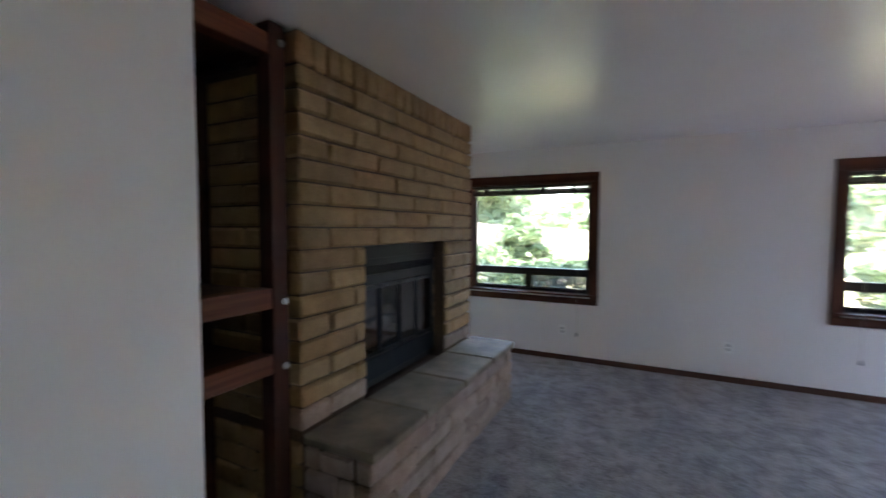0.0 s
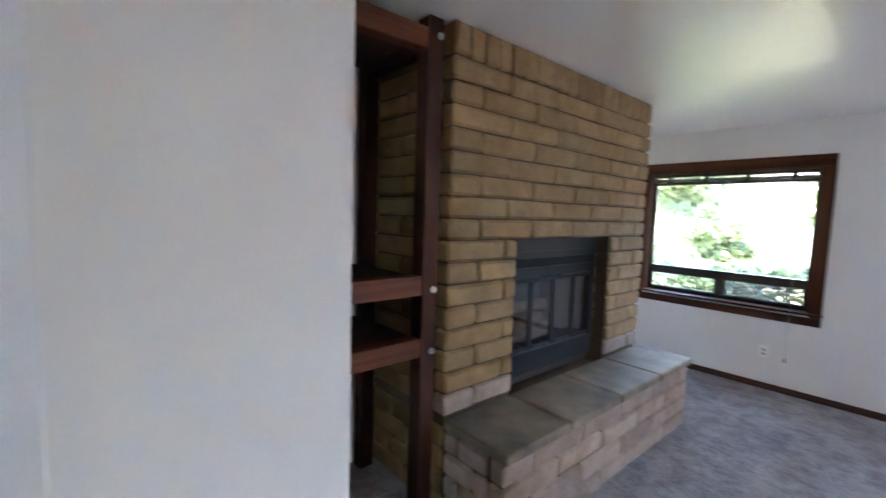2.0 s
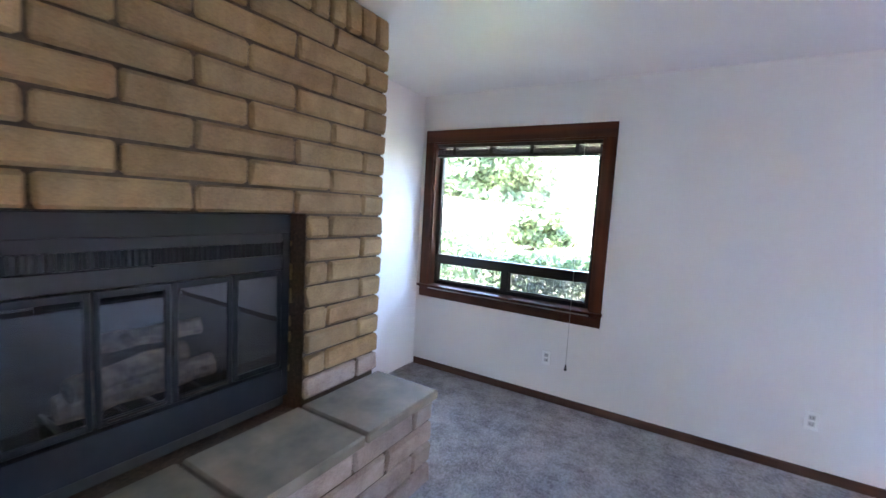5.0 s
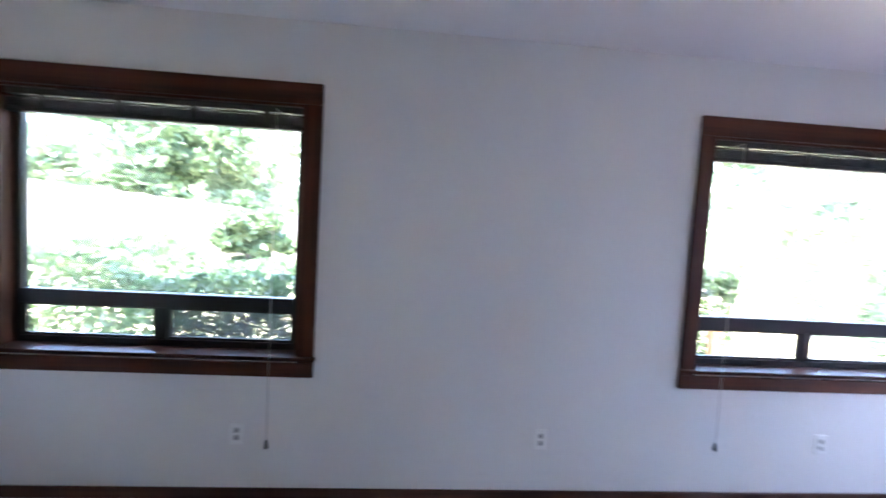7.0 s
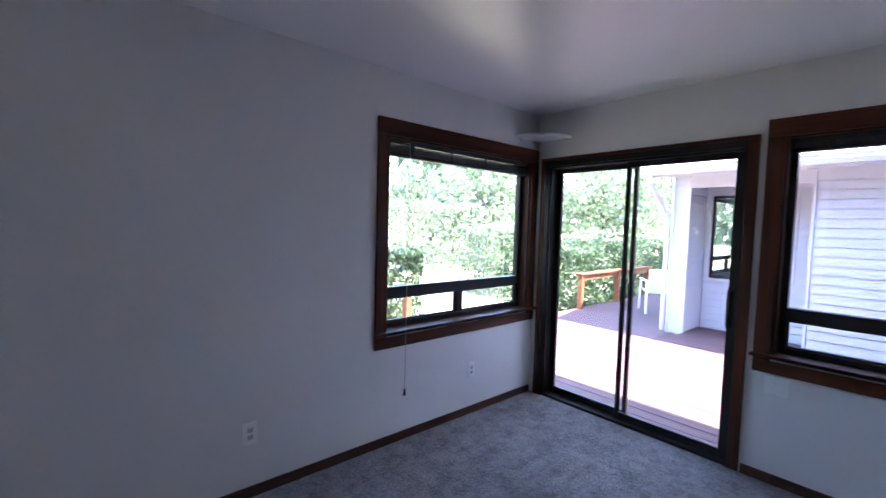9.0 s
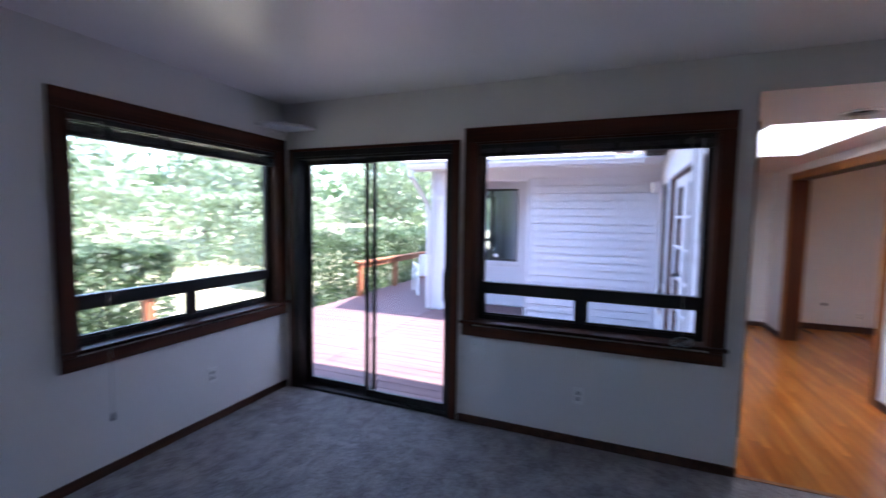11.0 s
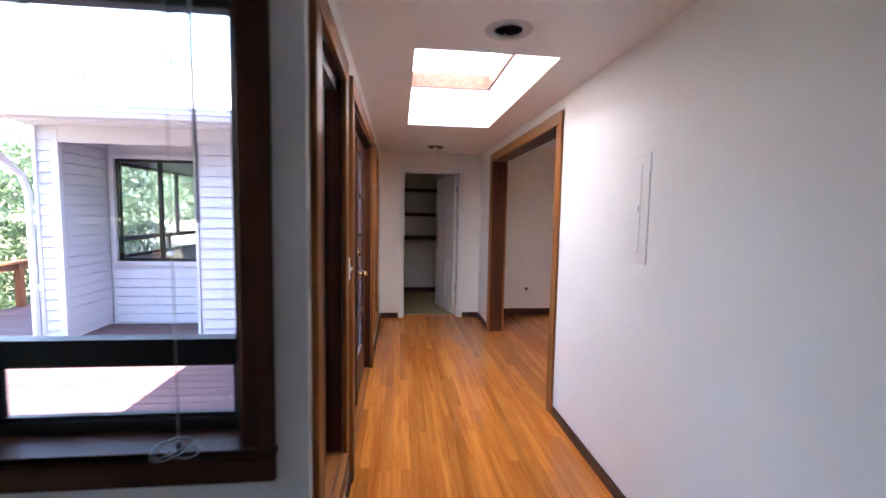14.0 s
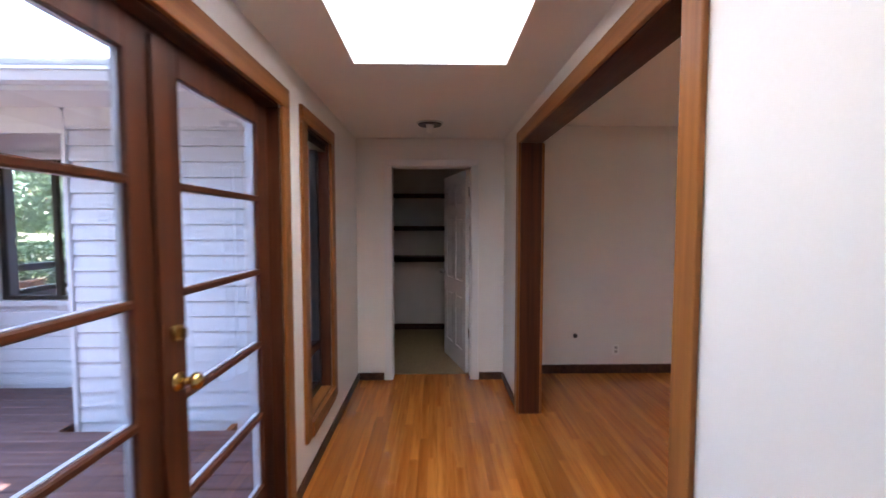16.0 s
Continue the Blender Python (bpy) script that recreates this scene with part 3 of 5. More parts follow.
part("casing", boxes((XE - 0.021, XE - 0.0005, -1.636, -0.055, 2.088, 2.113), bevel=0.003), M_TRIM_Y, sd)
part("flange", boxes((XE - 0.014, XE - 0.0005, -1.5755, -1.556, 0.013, 2.0875)), M_BRONZE, sd)
part("flange", boxes((XE - 0.014, XE - 0.0005, -0.14, -0.0985, 0.013, 2.0875)), M_BRONZE, sd)
part("flange", boxes((XE - 0.014, XE - 0.0005, -1.5555, -0.1405, 2.043, 2.0875)), M_BRONZE, sd)
part("door_frame", boxes((XE, XE + 0.13, -1.5695, -1.552, 0.0, 2.0495), (XE, XE + 0.13, -0.155, -0.1205, 0, 2.0495), (XE, XE + 0.13, -1.552, -0.155, 2.026, 2.0495), (XE, XE + 0.13, -1.552, -0.155, 0.0, 0.035), bevel=0.002), M_BRONZE, sd, "dark bronze aluminium frame")
for nm, x, y0, y1, s0, s1 in (("sliding_leaf", XE + 0.03, -1.551, -0.800, 0.040, 0.030), ("fixed_leaf", XE + 0.085, -0.865, -0.156, 0.030, 0.048)):
    lf = part(nm, boxes((x, x + 0.032, y0, y0 + s0, 0.036, 2.025), (x, x + 0.032, y1 - s1, y1, 0.036, 2.025), (x, x + 0.032, y0 + s0, y1 - s1, 1.985, 2.025), (x, x + 0.032, y0 + s0, y1 - s1, 0.036, 0.095), bevel=0.003), M_BRONZE, sd)
    g = part("pane", boxes((x + 0.014, x + 0.018, y0 + s0, y1 - s1, 0.095, 1.985)), M_GLASS, lf)
    g.visible_shadow = False
    if nm == "sliding_leaf":
        part("handle", boxes((x - 0.045, x - 0.001, y0 + 0.012, y0 + 0.036, 0.92, 1.14), (x - 0.02, x - 0.0005, y0 + 0.008, y0 + 0.04, 0.90, 1.16), bevel=0.004), M_BRONZE, lf, "black pull handle")
        part("latch", boxes((x - 0.02, x - 0.0005, y1 - 0.034, y1 - 0.004, 0.96, 1.08), bevel=0.003), M_BRONZE, lf)


# ---- fireplace ----
def brick_mesh(l, d, h, seed, mat):
    """One slump brick, rounded at the edges, its length along y; the front at x = 0."""
    rng = random.Random(seed)
    bm = bmesh.new()
    j = lambda s: rng.uniform(-s, s)
    c = 0.0125
    box(bm, -d, 0.0, 0.0, l, 0.0, h)
    bmesh.ops.bevel(bm, geom=list(bm.edges), offset=c, segments=1, affect='EDGES')
    for v in bm.verts:
        v.co += Vector((j(0.0045), j(0.004), j(0.0032)))
    me = mesh_of("brick", bm, mat)
    return me


BRICKS = {}


def brick_at(parent, origin, direction, l, d, h, seed, mat=M_BRICK):
    """Lays a brick with its front on a face; direction: '+x', '+y' or '-y', the way the face looks."""
    key = (round(l, 3), round(d, 3), round(h, 3), seed % 7, mat.name)
    if key not in BRICKS:
        BRICKS[key] = brick_mesh(l, d, h, int(l * 1000) + seed % 7, mat)
    ob = new("brick", BRICKS[key])
    rz = {'+x': 0, '+y': 90, '-y': -90}[direction]
    ob.parent = parent
    ob.matrix_basis = Matrix.Translation(Vector(origin) - BASES[parent]) @ Euler((0, 0, radians(rz))).to_matrix().to_4x4()
    return ob


FY0, FY1 = -3.525, -1.392
fp = thing("fireplace", (-0.3, (FY0 + FY1) / 2, 0), "tan slump-brick fireplace with raised hearth and black insert", "fireplace")
OY0, OY1, OZ0, OZ1 = -2.992, -1.926, 0.545, 1.445
HX = 0.405
G = 0.011
MX = -0.023
for c in ((-0.69, MX, FY0 + 0.02, OY0 - 0.002, 0.0, ZC - 0.002), (-0.69, MX, OY1 + 0.002, FY1 - 0.02, 0.0, ZC - 0.002), (-0.69, MX, OY0 - 0.002, OY1 + 0.002, OZ1 + 0.004, ZC - 0.002), (-0.69, MX, OY0 - 0.002, OY1 + 0.002, 0.0, OZ0 - 0.06), (-0.68, -0.62, OY0 - 0.002, OY1 + 0.002, OZ0 - 0.06, OZ1 + 0.004), (MX + 0.001, HX - 0.02, FY0 + 0.02, FY1 - 0.02, 0.0, 0.488)):
    part("mortar_core", boxes(c), M_JOINT, fp, "brown recessed mortar")
slab_js = [-3.54, -3.03, -2.50, -1.955, -1.385]
for i in range(4):
    a, b = slab_js[i] + 0.008, slab_js[i + 1] - 0.008
    part("hearth_slab", boxes((0.004, HX + 0.025, a, b, 0.492, 0.543), bevel=0.009), M_SLAB, fp, "grey-brown concrete hearth slab")

# insert: steel surround, louvre, four glass leaves, logs
ins = part("insert_frame", boxes((-0.135, -0.11, OY0 + 0.006, OY1 - 0.01, 1.355, OZ1 - 0.006), (-0.135, -0.11, OY0 + 0.006, OY0 + 0.04, 0.56, 1.355), (-0.135, -0.11, OY1 - 0.05, OY1 - 0.01, 0.56, 1.355), (-0.135, -0.105, OY0 + 0.04, OY1 - 0.05, 0.56, 0.70), (-0.135, -0.115, OY0 + 0.04, OY1 - 0.05, 1.185, 1.25), (-0.135, -0.128, OY0 + 0.04, OY1 - 0.05, 1.25, 1.31), (-0.135, -0.115, OY0 + 0.04, OY1 - 0.05, 1.31, 1.355), bevel=0.002), M_BLACKSTEEL, fp, "black steel surround")
for i in range(46):
    y = OY0 + 0.06 + i * (OY1 - OY0 - 0.13) / 45
    part("louvre_bar", boxes((-0.127, -0.117, y - 0.004, y + 0.004, 1.251, 1.309)), M_BLACKSTEEL, ins)
part("damper_pull", boxes((-0.114, -0.10, (OY0 + OY1) / 2 - 0.07, (OY0 + OY1) / 2 + 0.07, 1.243, 1.252)), M_BLACKSTEEL, ins)
fy = [OY0 + 0.042 + k * (OY1 - OY0 - 0.094) / 4 for k in range(5)]
for k in range(4):
    a, b = fy[k] + 0.003, fy[k + 1] - 0.003
    lf = part("glass_leaf", boxes((-0.125, -0.108, a, a + 0.02, 0.712, 1.18), (-0.125, -0.108, b - 0.02, b, 0.712, 1.18), (-0.125, -0.108, a + 0.02, b - 0.02, 1.155, 1.18), (-0.125, -0.108, a + 0.02, b - 0.02, 0.712, 0.737), bevel=0.002), M_BLACKSTEEL, fp, "black framed glass fire door")
    part("pane", boxes((-0.118, -0.114, a + 0.02, b - 0.02, 0.737, 1.155)), M_FIREGLASS, lf).visible_shadow = False
part("door_rail", boxes((-0.106, -0.096, fy[1] + 0.03, fy[2] - 0.03, 0.725, 0.735), (-0.106, -0.096, fy[2] + 0.03, fy[3] - 0.03, 0.725, 0.735), bevel=0.002), M_BRONZE, fp)
part("firebox", boxes((-0.615, -0.60, OY0 + 0.01, OY1 - 0.01, 0.56, 1.43), (-0.60, -0.14, OY0 + 0.001, OY0 + 0.012, 0.56, 1.43), (-0.60, -0.14, OY1 - 0.012, OY1 - 0.001, 0.56, 1.43), (-0.60, -0.14, OY0 + 0.012, OY1 - 0.012, 0.50, 0.56)), M_SOOT, fp, "sooty firebrick box")
for x, y, z, l, r, a in ((-0.36, -2.46, 0.72, 0.55, 0.055, 4), (-0.30, -2.52, 0.82, 0.42, 0.045, -9), (-0.40, -2.40, 0.91, 0.36, 0.04, 12)):
    bm = bmesh.new()
    d = Vector((math.sin(radians(a)), math.cos(radians(a)), 0.05)) * l / 2
    for s in range(6):
        p, q = Vector((x, y, z)) + d * (s / 3 - 1), Vector((x, y, z)) + d * ((s + 1) / 3 - 1)
        rod(bm, p, q, r * (1 + 0.12 * math.sin(s * 2.1)), r * (1 + 0.12 * math.sin((s + 1) * 2.1)), 10)
    part("log", bm, M_LOG, fp, "pale ceramic fire log")
part("grate", boxes(*[(-0.50, -0.22, -2.75 + i * 0.10, -2.735 + i * 0.10, 0.645, 0.66) for i in range(6)], (-0.235, -0.22, -2.75, -2.235, 0.60, 0.645), (-0.5, -0.485, -2.75, -2.235, 0.561, 0.645)), M_BLACKSTEEL, fp)

# ---- bookcase beside the fireplace ----
bc = thing("bookcase", (-0.36, -3.87, 0), "dark red-stained open bookcase of heavy posts and shelves", "bookcase")
PX1, PX0 = -0.045, -0.135
for y0, y1 in ((-3.648, -3.556), (-4.17, -4.085)):
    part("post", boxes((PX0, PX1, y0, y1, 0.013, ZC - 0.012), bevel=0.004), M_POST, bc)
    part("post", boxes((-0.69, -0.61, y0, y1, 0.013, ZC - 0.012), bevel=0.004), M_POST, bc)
for z0, z1 in ((0.872, 0.966), (1.18, 1.276), (2.335, 2.43)):
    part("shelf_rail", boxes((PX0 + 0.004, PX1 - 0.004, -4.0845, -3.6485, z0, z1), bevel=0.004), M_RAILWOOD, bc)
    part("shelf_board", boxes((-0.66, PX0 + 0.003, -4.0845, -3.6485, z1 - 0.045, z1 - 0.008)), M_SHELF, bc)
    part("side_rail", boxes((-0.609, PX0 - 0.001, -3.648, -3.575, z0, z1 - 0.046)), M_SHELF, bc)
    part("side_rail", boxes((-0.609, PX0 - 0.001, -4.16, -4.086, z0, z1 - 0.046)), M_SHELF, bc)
for z in (2.405, 1.205, 0.895):
    bm = bmesh.new()
    rod(bm, (PX1, -3.582, z), (PX1 + 0.006, -3.582, z), 0.016, n=14)
    rod(bm, (PX1 + 0.006, -3.582, z), (PX1 + 0.016, -3.582, z), 0.010, n=6)
    part("bolt", bm, M_ZINC, bc, "shiny hex bolt")


# ---- outlets, switches ----
def outlet(axis, c, u, z, sign, plate=None, label="ivory duplex outlet plate on the wall", gang=1, switch=False):
    """A cover plate with its sockets or toggles, standing off a wall; sign: the way the plate looks."""
    base = (c, u, z - 0.058) if axis == 'x' else (u, c, z - 0.058)
    o = thing("light_switch" if switch else "outlet", base, label, "switch" if switch else "outlet", "" if switch else "wall outlets")
    pm = plate or M_PLASTIC

    def bx(c0, c1, a, b, p, q):
        c0, c1 = sorted((c + sign * c0, c + sign * c1))
        return (c0, c1, a, b, p, q) if axis == 'x' else (a, b, c0, c1, p, q)
    w = 0.036 + 0.023 * (gang - 1)
    part("cover_plate", boxes(bx(0.0005, 0.007, u - w, u + w, z - 0.058, z + 0.058), bevel=0.003), pm, o)
    for g in range(gang):
        uu = u + (g - (gang - 1) / 2) * 0.046
        if switch:
            part("toggle", boxes(bx(0.007, 0.012, uu - 0.006, uu + 0.006, z - 0.013, z + 0.013), bx(0.012, 0.024, uu - 0.004, uu + 0.004, z + 0.0, z + 0.009), bevel=0.001), pm, o)
            continue
        for dz in (-0.02, 0.02):
            rc = part("receptacle", boxes(bx(0.007, 0.0095, uu - 0.016, uu + 0.016, z + dz - 0.014, z + dz + 0.014), bevel=0.002), plate or M_RECEPT, o)
            part("slot", boxes(bx(0.0095, 0.0101, uu - 0.008, uu - 0.005, z + dz - 0.006, z + dz + 0.006), bx(0.0095, 0.0101, uu + 0.005, uu + 0.008, z + dz - 0.006, z + dz + 0.006), bx(0.0095, 0.0101, uu - 0.002, uu + 0.002, z + dz - 0.011, z + dz - 0.007)), M_SLOT, rc)
    return o


outlet('y', 0.0, 0.586, 0.366, -1)
outlet('y', 0.0, 2.217, 0.366, -1)
outlet('y', 0.0, 3.892, 0.366, -1)
outlet('x', XE, -2.515, 0.355, -1)
outlet('x', 9.45, -5.97, 0.24, -1, label="ivory outlet plate low on the dining room wall")
outlet('x', XA, -3.715, 0.42, 1, M_SLOT, "black outlet plate at the back of the bookcase")
outlet('x', XE, -1.80, 0.61, -1, gang=2, switch=True, label="ivory double switch plate below the window apron")
outlet('y', YN, 5.585, 1.165, -1, gang=3, switch=True, label="ivory triple toggle switch plate beside the glazed doors")
bm = bmesh.new()
rod(bm, (9.449, -5.56, 0.38), (9.438, -5.56, 0.38), 0.022, n=16)
rod(bm, (9.438, -5.56, 0.38), (9.425, -5.56, 0.38), 0.010, n=10)
solid("wall_plug", bm, M_SLOT, "small round dark plug low on the dining wall", "wall plug")


# ---- corner shelves ----
def corner_shelf(cx, cy, sx, sy, r, ry, z):
    """A quarter-round painted speaker shelf in a corner."""
    bm = bmesh.new()
    pts = [(cx, cy)] + [(cx + sx * r * math.cos(a), cy + sy * ry * math.sin(a)) for a in [i * math.pi / 2 / 16 for i in range(17)]]
    lo = [bm.verts.new((x, y, z)) for x, y in pts]
    fc = bm.faces.new(lo)
    ex = bmesh.ops.extrude_face_region(bm, geom=[fc])
    bmesh.ops.translate(bm, verts=[v for v in ex["geom"] if isinstance(v, bmesh.types.BMVert)], vec=(0, 0, 0.022))
    bmesh.ops.recalc_face_normals(bm, faces=bm.faces)
    s = solid("corner_shelf", bm, M_WALL, "white quarter-round shelf high in the room corner", "shelf", "corner shelves")
    part("cleat", boxes(*[(min(cx, cx + sx * r * 0.8), max(cx, cx + sx * r * 0.8), cy + sy * 0.001 - (0.018 if sy < 0 else 0), cy + sy * 0.001 + (0.018 if sy > 0 else 0), z - 0.02, z - 0.001)]), M_WALL, s)
    return s


corner_shelf(XE - 0.001, -0.001, -1, -1, 0.33, 0.33, 2.262)
corner_shelf(XE - 0.001, YS + 0.001, -1, 1, 0.42, 0.25, 2.276)

# ---- pass-through ----
ct = thing("pass_through_counter", (3.37, -4.85, 1.132), "white tiled counter ledge in the kitchen pass-through", "counter")
part("counter_core", boxes((2.80, 3.825, -5.25, -4.764, 1.137, 1.204), (3.826, 3.925, -5.25, -4.822, 1.137, 1.204), bevel=0.004), M_GROUT, ct)
for i in range(7):
    x1 = 3.925 - i * 0.155
    for j in range(3):
        y0 = -4.757 - 0.155 * (j + 1) + 0.004
        if i or j:
            part("tile", boxes((x1 - 0.150, x1, y0, y0 + 0.150, 1.205, 1.215), bevel=0.002), M_TILE, ct)
part("tile", boxes((3.775, 3.872, -4.908, -4.762, 1.205, 1.215), (3.8725, 3.925, -4.908, -4.821, 1.205, 1.215), bevel=0.002), M_TILE, ct)


def edge_piece(a, b):
    """An upright edging tile between two plan points."""
    d = Vector((b[0] - a[0], b[1] - a[1], 0))
    bm = boxes((0.0005, d.length - 0.0005, -0.012, 0.0, 1.117, 1.213), bevel=0.004)
    bmesh.ops.transform(bm, matrix=pose(a[0], a[1], 0, 0, 0, math.degrees(math.atan2(d.y, d.x))), verts=bm.verts)
    part("edge_tile", bm, M_TILE, ct)


def grout_line(x, y, rz):
    bm = boxes((-0.0014, 0.0014, -0.0126, 0.0, 1.118, 1.212))
    bmesh.ops.transform(bm, matrix=pose(x, y, 0, 0, 0, rz), verts=bm.verts)
    part("grout_joint", bm, M_SLOT, ct, "dark grout joint")


edge_piece((3.958, -4.818), (3.877, -4.773))
grout_line(3.8755, -4.772, 155)
edge_piece((3.874, -4.771), (3.832, -4.760))
grout_line(3.8305, -4.759, 172)
for i in range(6):
    edge_piece((3.829 - i * 0.165, -4.758), (3.664 - i * 0.165, -4.758))

# ---- hall: dining opening, closet door, french doors, sidelights ----
dop = thing("door_2", (7.53, YS, 0), "wide cased opening to the dining room, trim in the lit honey tone", "doorway", kind="structure")
for x0, x1 in ((6.34, 6.43), (8.545, 8.635)):
    part("casing", boxes((x0, x1, YS + 0.0005, YS + 0.02, 0.001, 2.1005), bevel=0.003), M_LIT_TRIM, dop)
    part("casing", boxes((x0, x1, -5.0, -4.9805, 0.001, 2.1005), bevel=0.003), M_LIT_TRIM, dop)
part("casing", boxes((6.34, 8.635, YS + 0.0005, YS + 0.021, 2.101, 2.19), bevel=0.003), M_LIT_TRIM_X, dop)
part("jamb", boxes((6.4205, 6.433, -4.979, YS - 0.0005, 0.001, 2.1)), M_TRIM, dop)
part("jamb", boxes((8.546, 8.5595, -4.979, YS - 0.0005, 0.001, 2.1)), M_TRIM, dop)
part("jamb", boxes((6.434, 8.545, -4.979, YS - 0.0005, 2.1, 2.1145)), M_TRIM_X, dop)

cd = thing("door_3", (XH, -4.13, 0), "white six-panel closet door standing open", "door", kind="structure")
for y0, y1 in ((-4.575, -4.511), (-3.754, -3.69)):
    part("casing", boxes((XH - 0.016, XH - 0.0005, y0, y1, 0.001, 2.029), bevel=0.003), M_DOORPAINT, cd)
part("casing", boxes((XH - 0.017, XH - 0.0005, -4.575, -3.69, 2.03, 2.092), bevel=0.003), M_DOORPAINT, cd)
part("jamb", boxes((XH, XH + 0.15, -4.5145, -4.502, 0.001, 2.0215), (XH, XH + 0.15, -3.763, -3.7505, 0.001, 2.0215), (XH, XH + 0.15, -4.5145, -3.7505, 2.022, 2.0345)), M_DOORPAINT, cd)


def panel_door(w, h, t):
    """A six-panel leaf in its own axes: hinge at the origin, width along +x, front at y = 0."""
    bm = bmesh.new()
    st, mid = 0.10, 0.095
    rails = [(0.0, 0.20), (0.76, 0.90), (1.56, 1.66), (h - 0.11, h)]
    cols = [(st, w / 2 - mid / 2), (w / 2 + mid / 2, w - st)]
    box(bm, 0, st, 0, t, 0, h)
    box(bm, w - st, w, 0, t, 0, h)
    box(bm, w / 2 - mid / 2, w / 2 + mid / 2, 0, t, 0, h)
    for p, q in rails:
        for a, b in cols:
            box(bm, a, b, 0, t, p, q)
    pan = []
    for (p0, p1), (q0, q1) in zip(rails[:-1], rails[1:]):
        for a, b in cols:
            pm = bmesh.new()
            box(pm, a, b, 0.010, t - 0.010, p1, q0)
            box(pm, a + 0.03, b - 0.03, 0.004, t - 0.004, p1 + 0.03, q0 - 0.03, bevel=0.006)
            pan.append(pm)
    return bm, pan


leaf_pose = pose(9.462, -4.500, 0.012, 0, 0, 15)
bm, pans = panel_door(0.74, 2.0, 0.035)
bmesh.ops.transform(bm, matrix=leaf_pose, verts=bm.verts)
leaf = part("door_leaf", bm, M_DOORPAINT, cd)
for pm in pans:
    bmesh.ops.transform(pm, matrix=leaf_pose, verts=pm.verts)
    part("panel", pm, M_DOORPAINT, leaf)
bm = bmesh.new()
for s in (1, -1):
    rod(bm, leaf_pose @ Vector((0.68, 0.0175, 0.95)), leaf_pose @ Vector((0.68, 0.0175 + s * 0.06, 0.95)), 0.008, n=8)
    ball(bm, leaf_pose @ Vector((0.68, 0.0175 + s * 0.065, 0.95)), 0.027)
part("door_knob", bm, M_ZINC, leaf, "small silver knob", True)
for z in (0.36, 1.76):
    part("hinge", boxes((9.446, 9.462, -4.5005, -4.494, z, z + 0.09)), M_SLOT, cd, "dark hinge")

fd = thing("door_4", (6.565, YN, 0), "pair of brown wooden french doors with brass knobs", "french doors", kind="structure")
for x0, x1 in ((5.645, 5.73), (7.355, 7.44)):
    part("casing", boxes((x0, x1, YN - 0.022, YN - 0.0005, 0.001, 2.0405), bevel=0.003), M_LIT_TRIM, fd)
    part("casing", boxes((x0, x1, YN + 0.1405, YN + 0.165, 0.001, 2.0405), bevel=0.003), M_WHITEEXT, fd)
part("casing", boxes((5.645, 7.44, YN - 0.023, YN - 0.0005, 2.041, 2.135), bevel=0.003), M_LIT_TRIM_X, fd)
part("casing", boxes((5.645, 7.44, YN + 0.1405, YN + 0.166, 2.041, 2.135), bevel=0.003), M_WHITEEXT, fd)
part("jamb", boxes((5.7255, 5.738, YN + 0.0005, YN + 0.139, 0.001, 2.0295)), M_TRIM, fd)
part("jamb", boxes((7.347, 7.3595, YN + 0.0005, YN + 0.139, 0.001, 2.0295)), M_TRIM, fd)
part("jamb", boxes((5.738, 7.347, YN + 0.0005, YN + 0.139, 2.03, 2.0445)), M_TRIM_X, fd)
part("door_sill", boxes((5.738, 7.347, YN + 0.0005, YN + 0.16, -0.003, 0.014), bevel=0.003), M_LIT_TRIM_X, fd)
DY = YN + 0.055
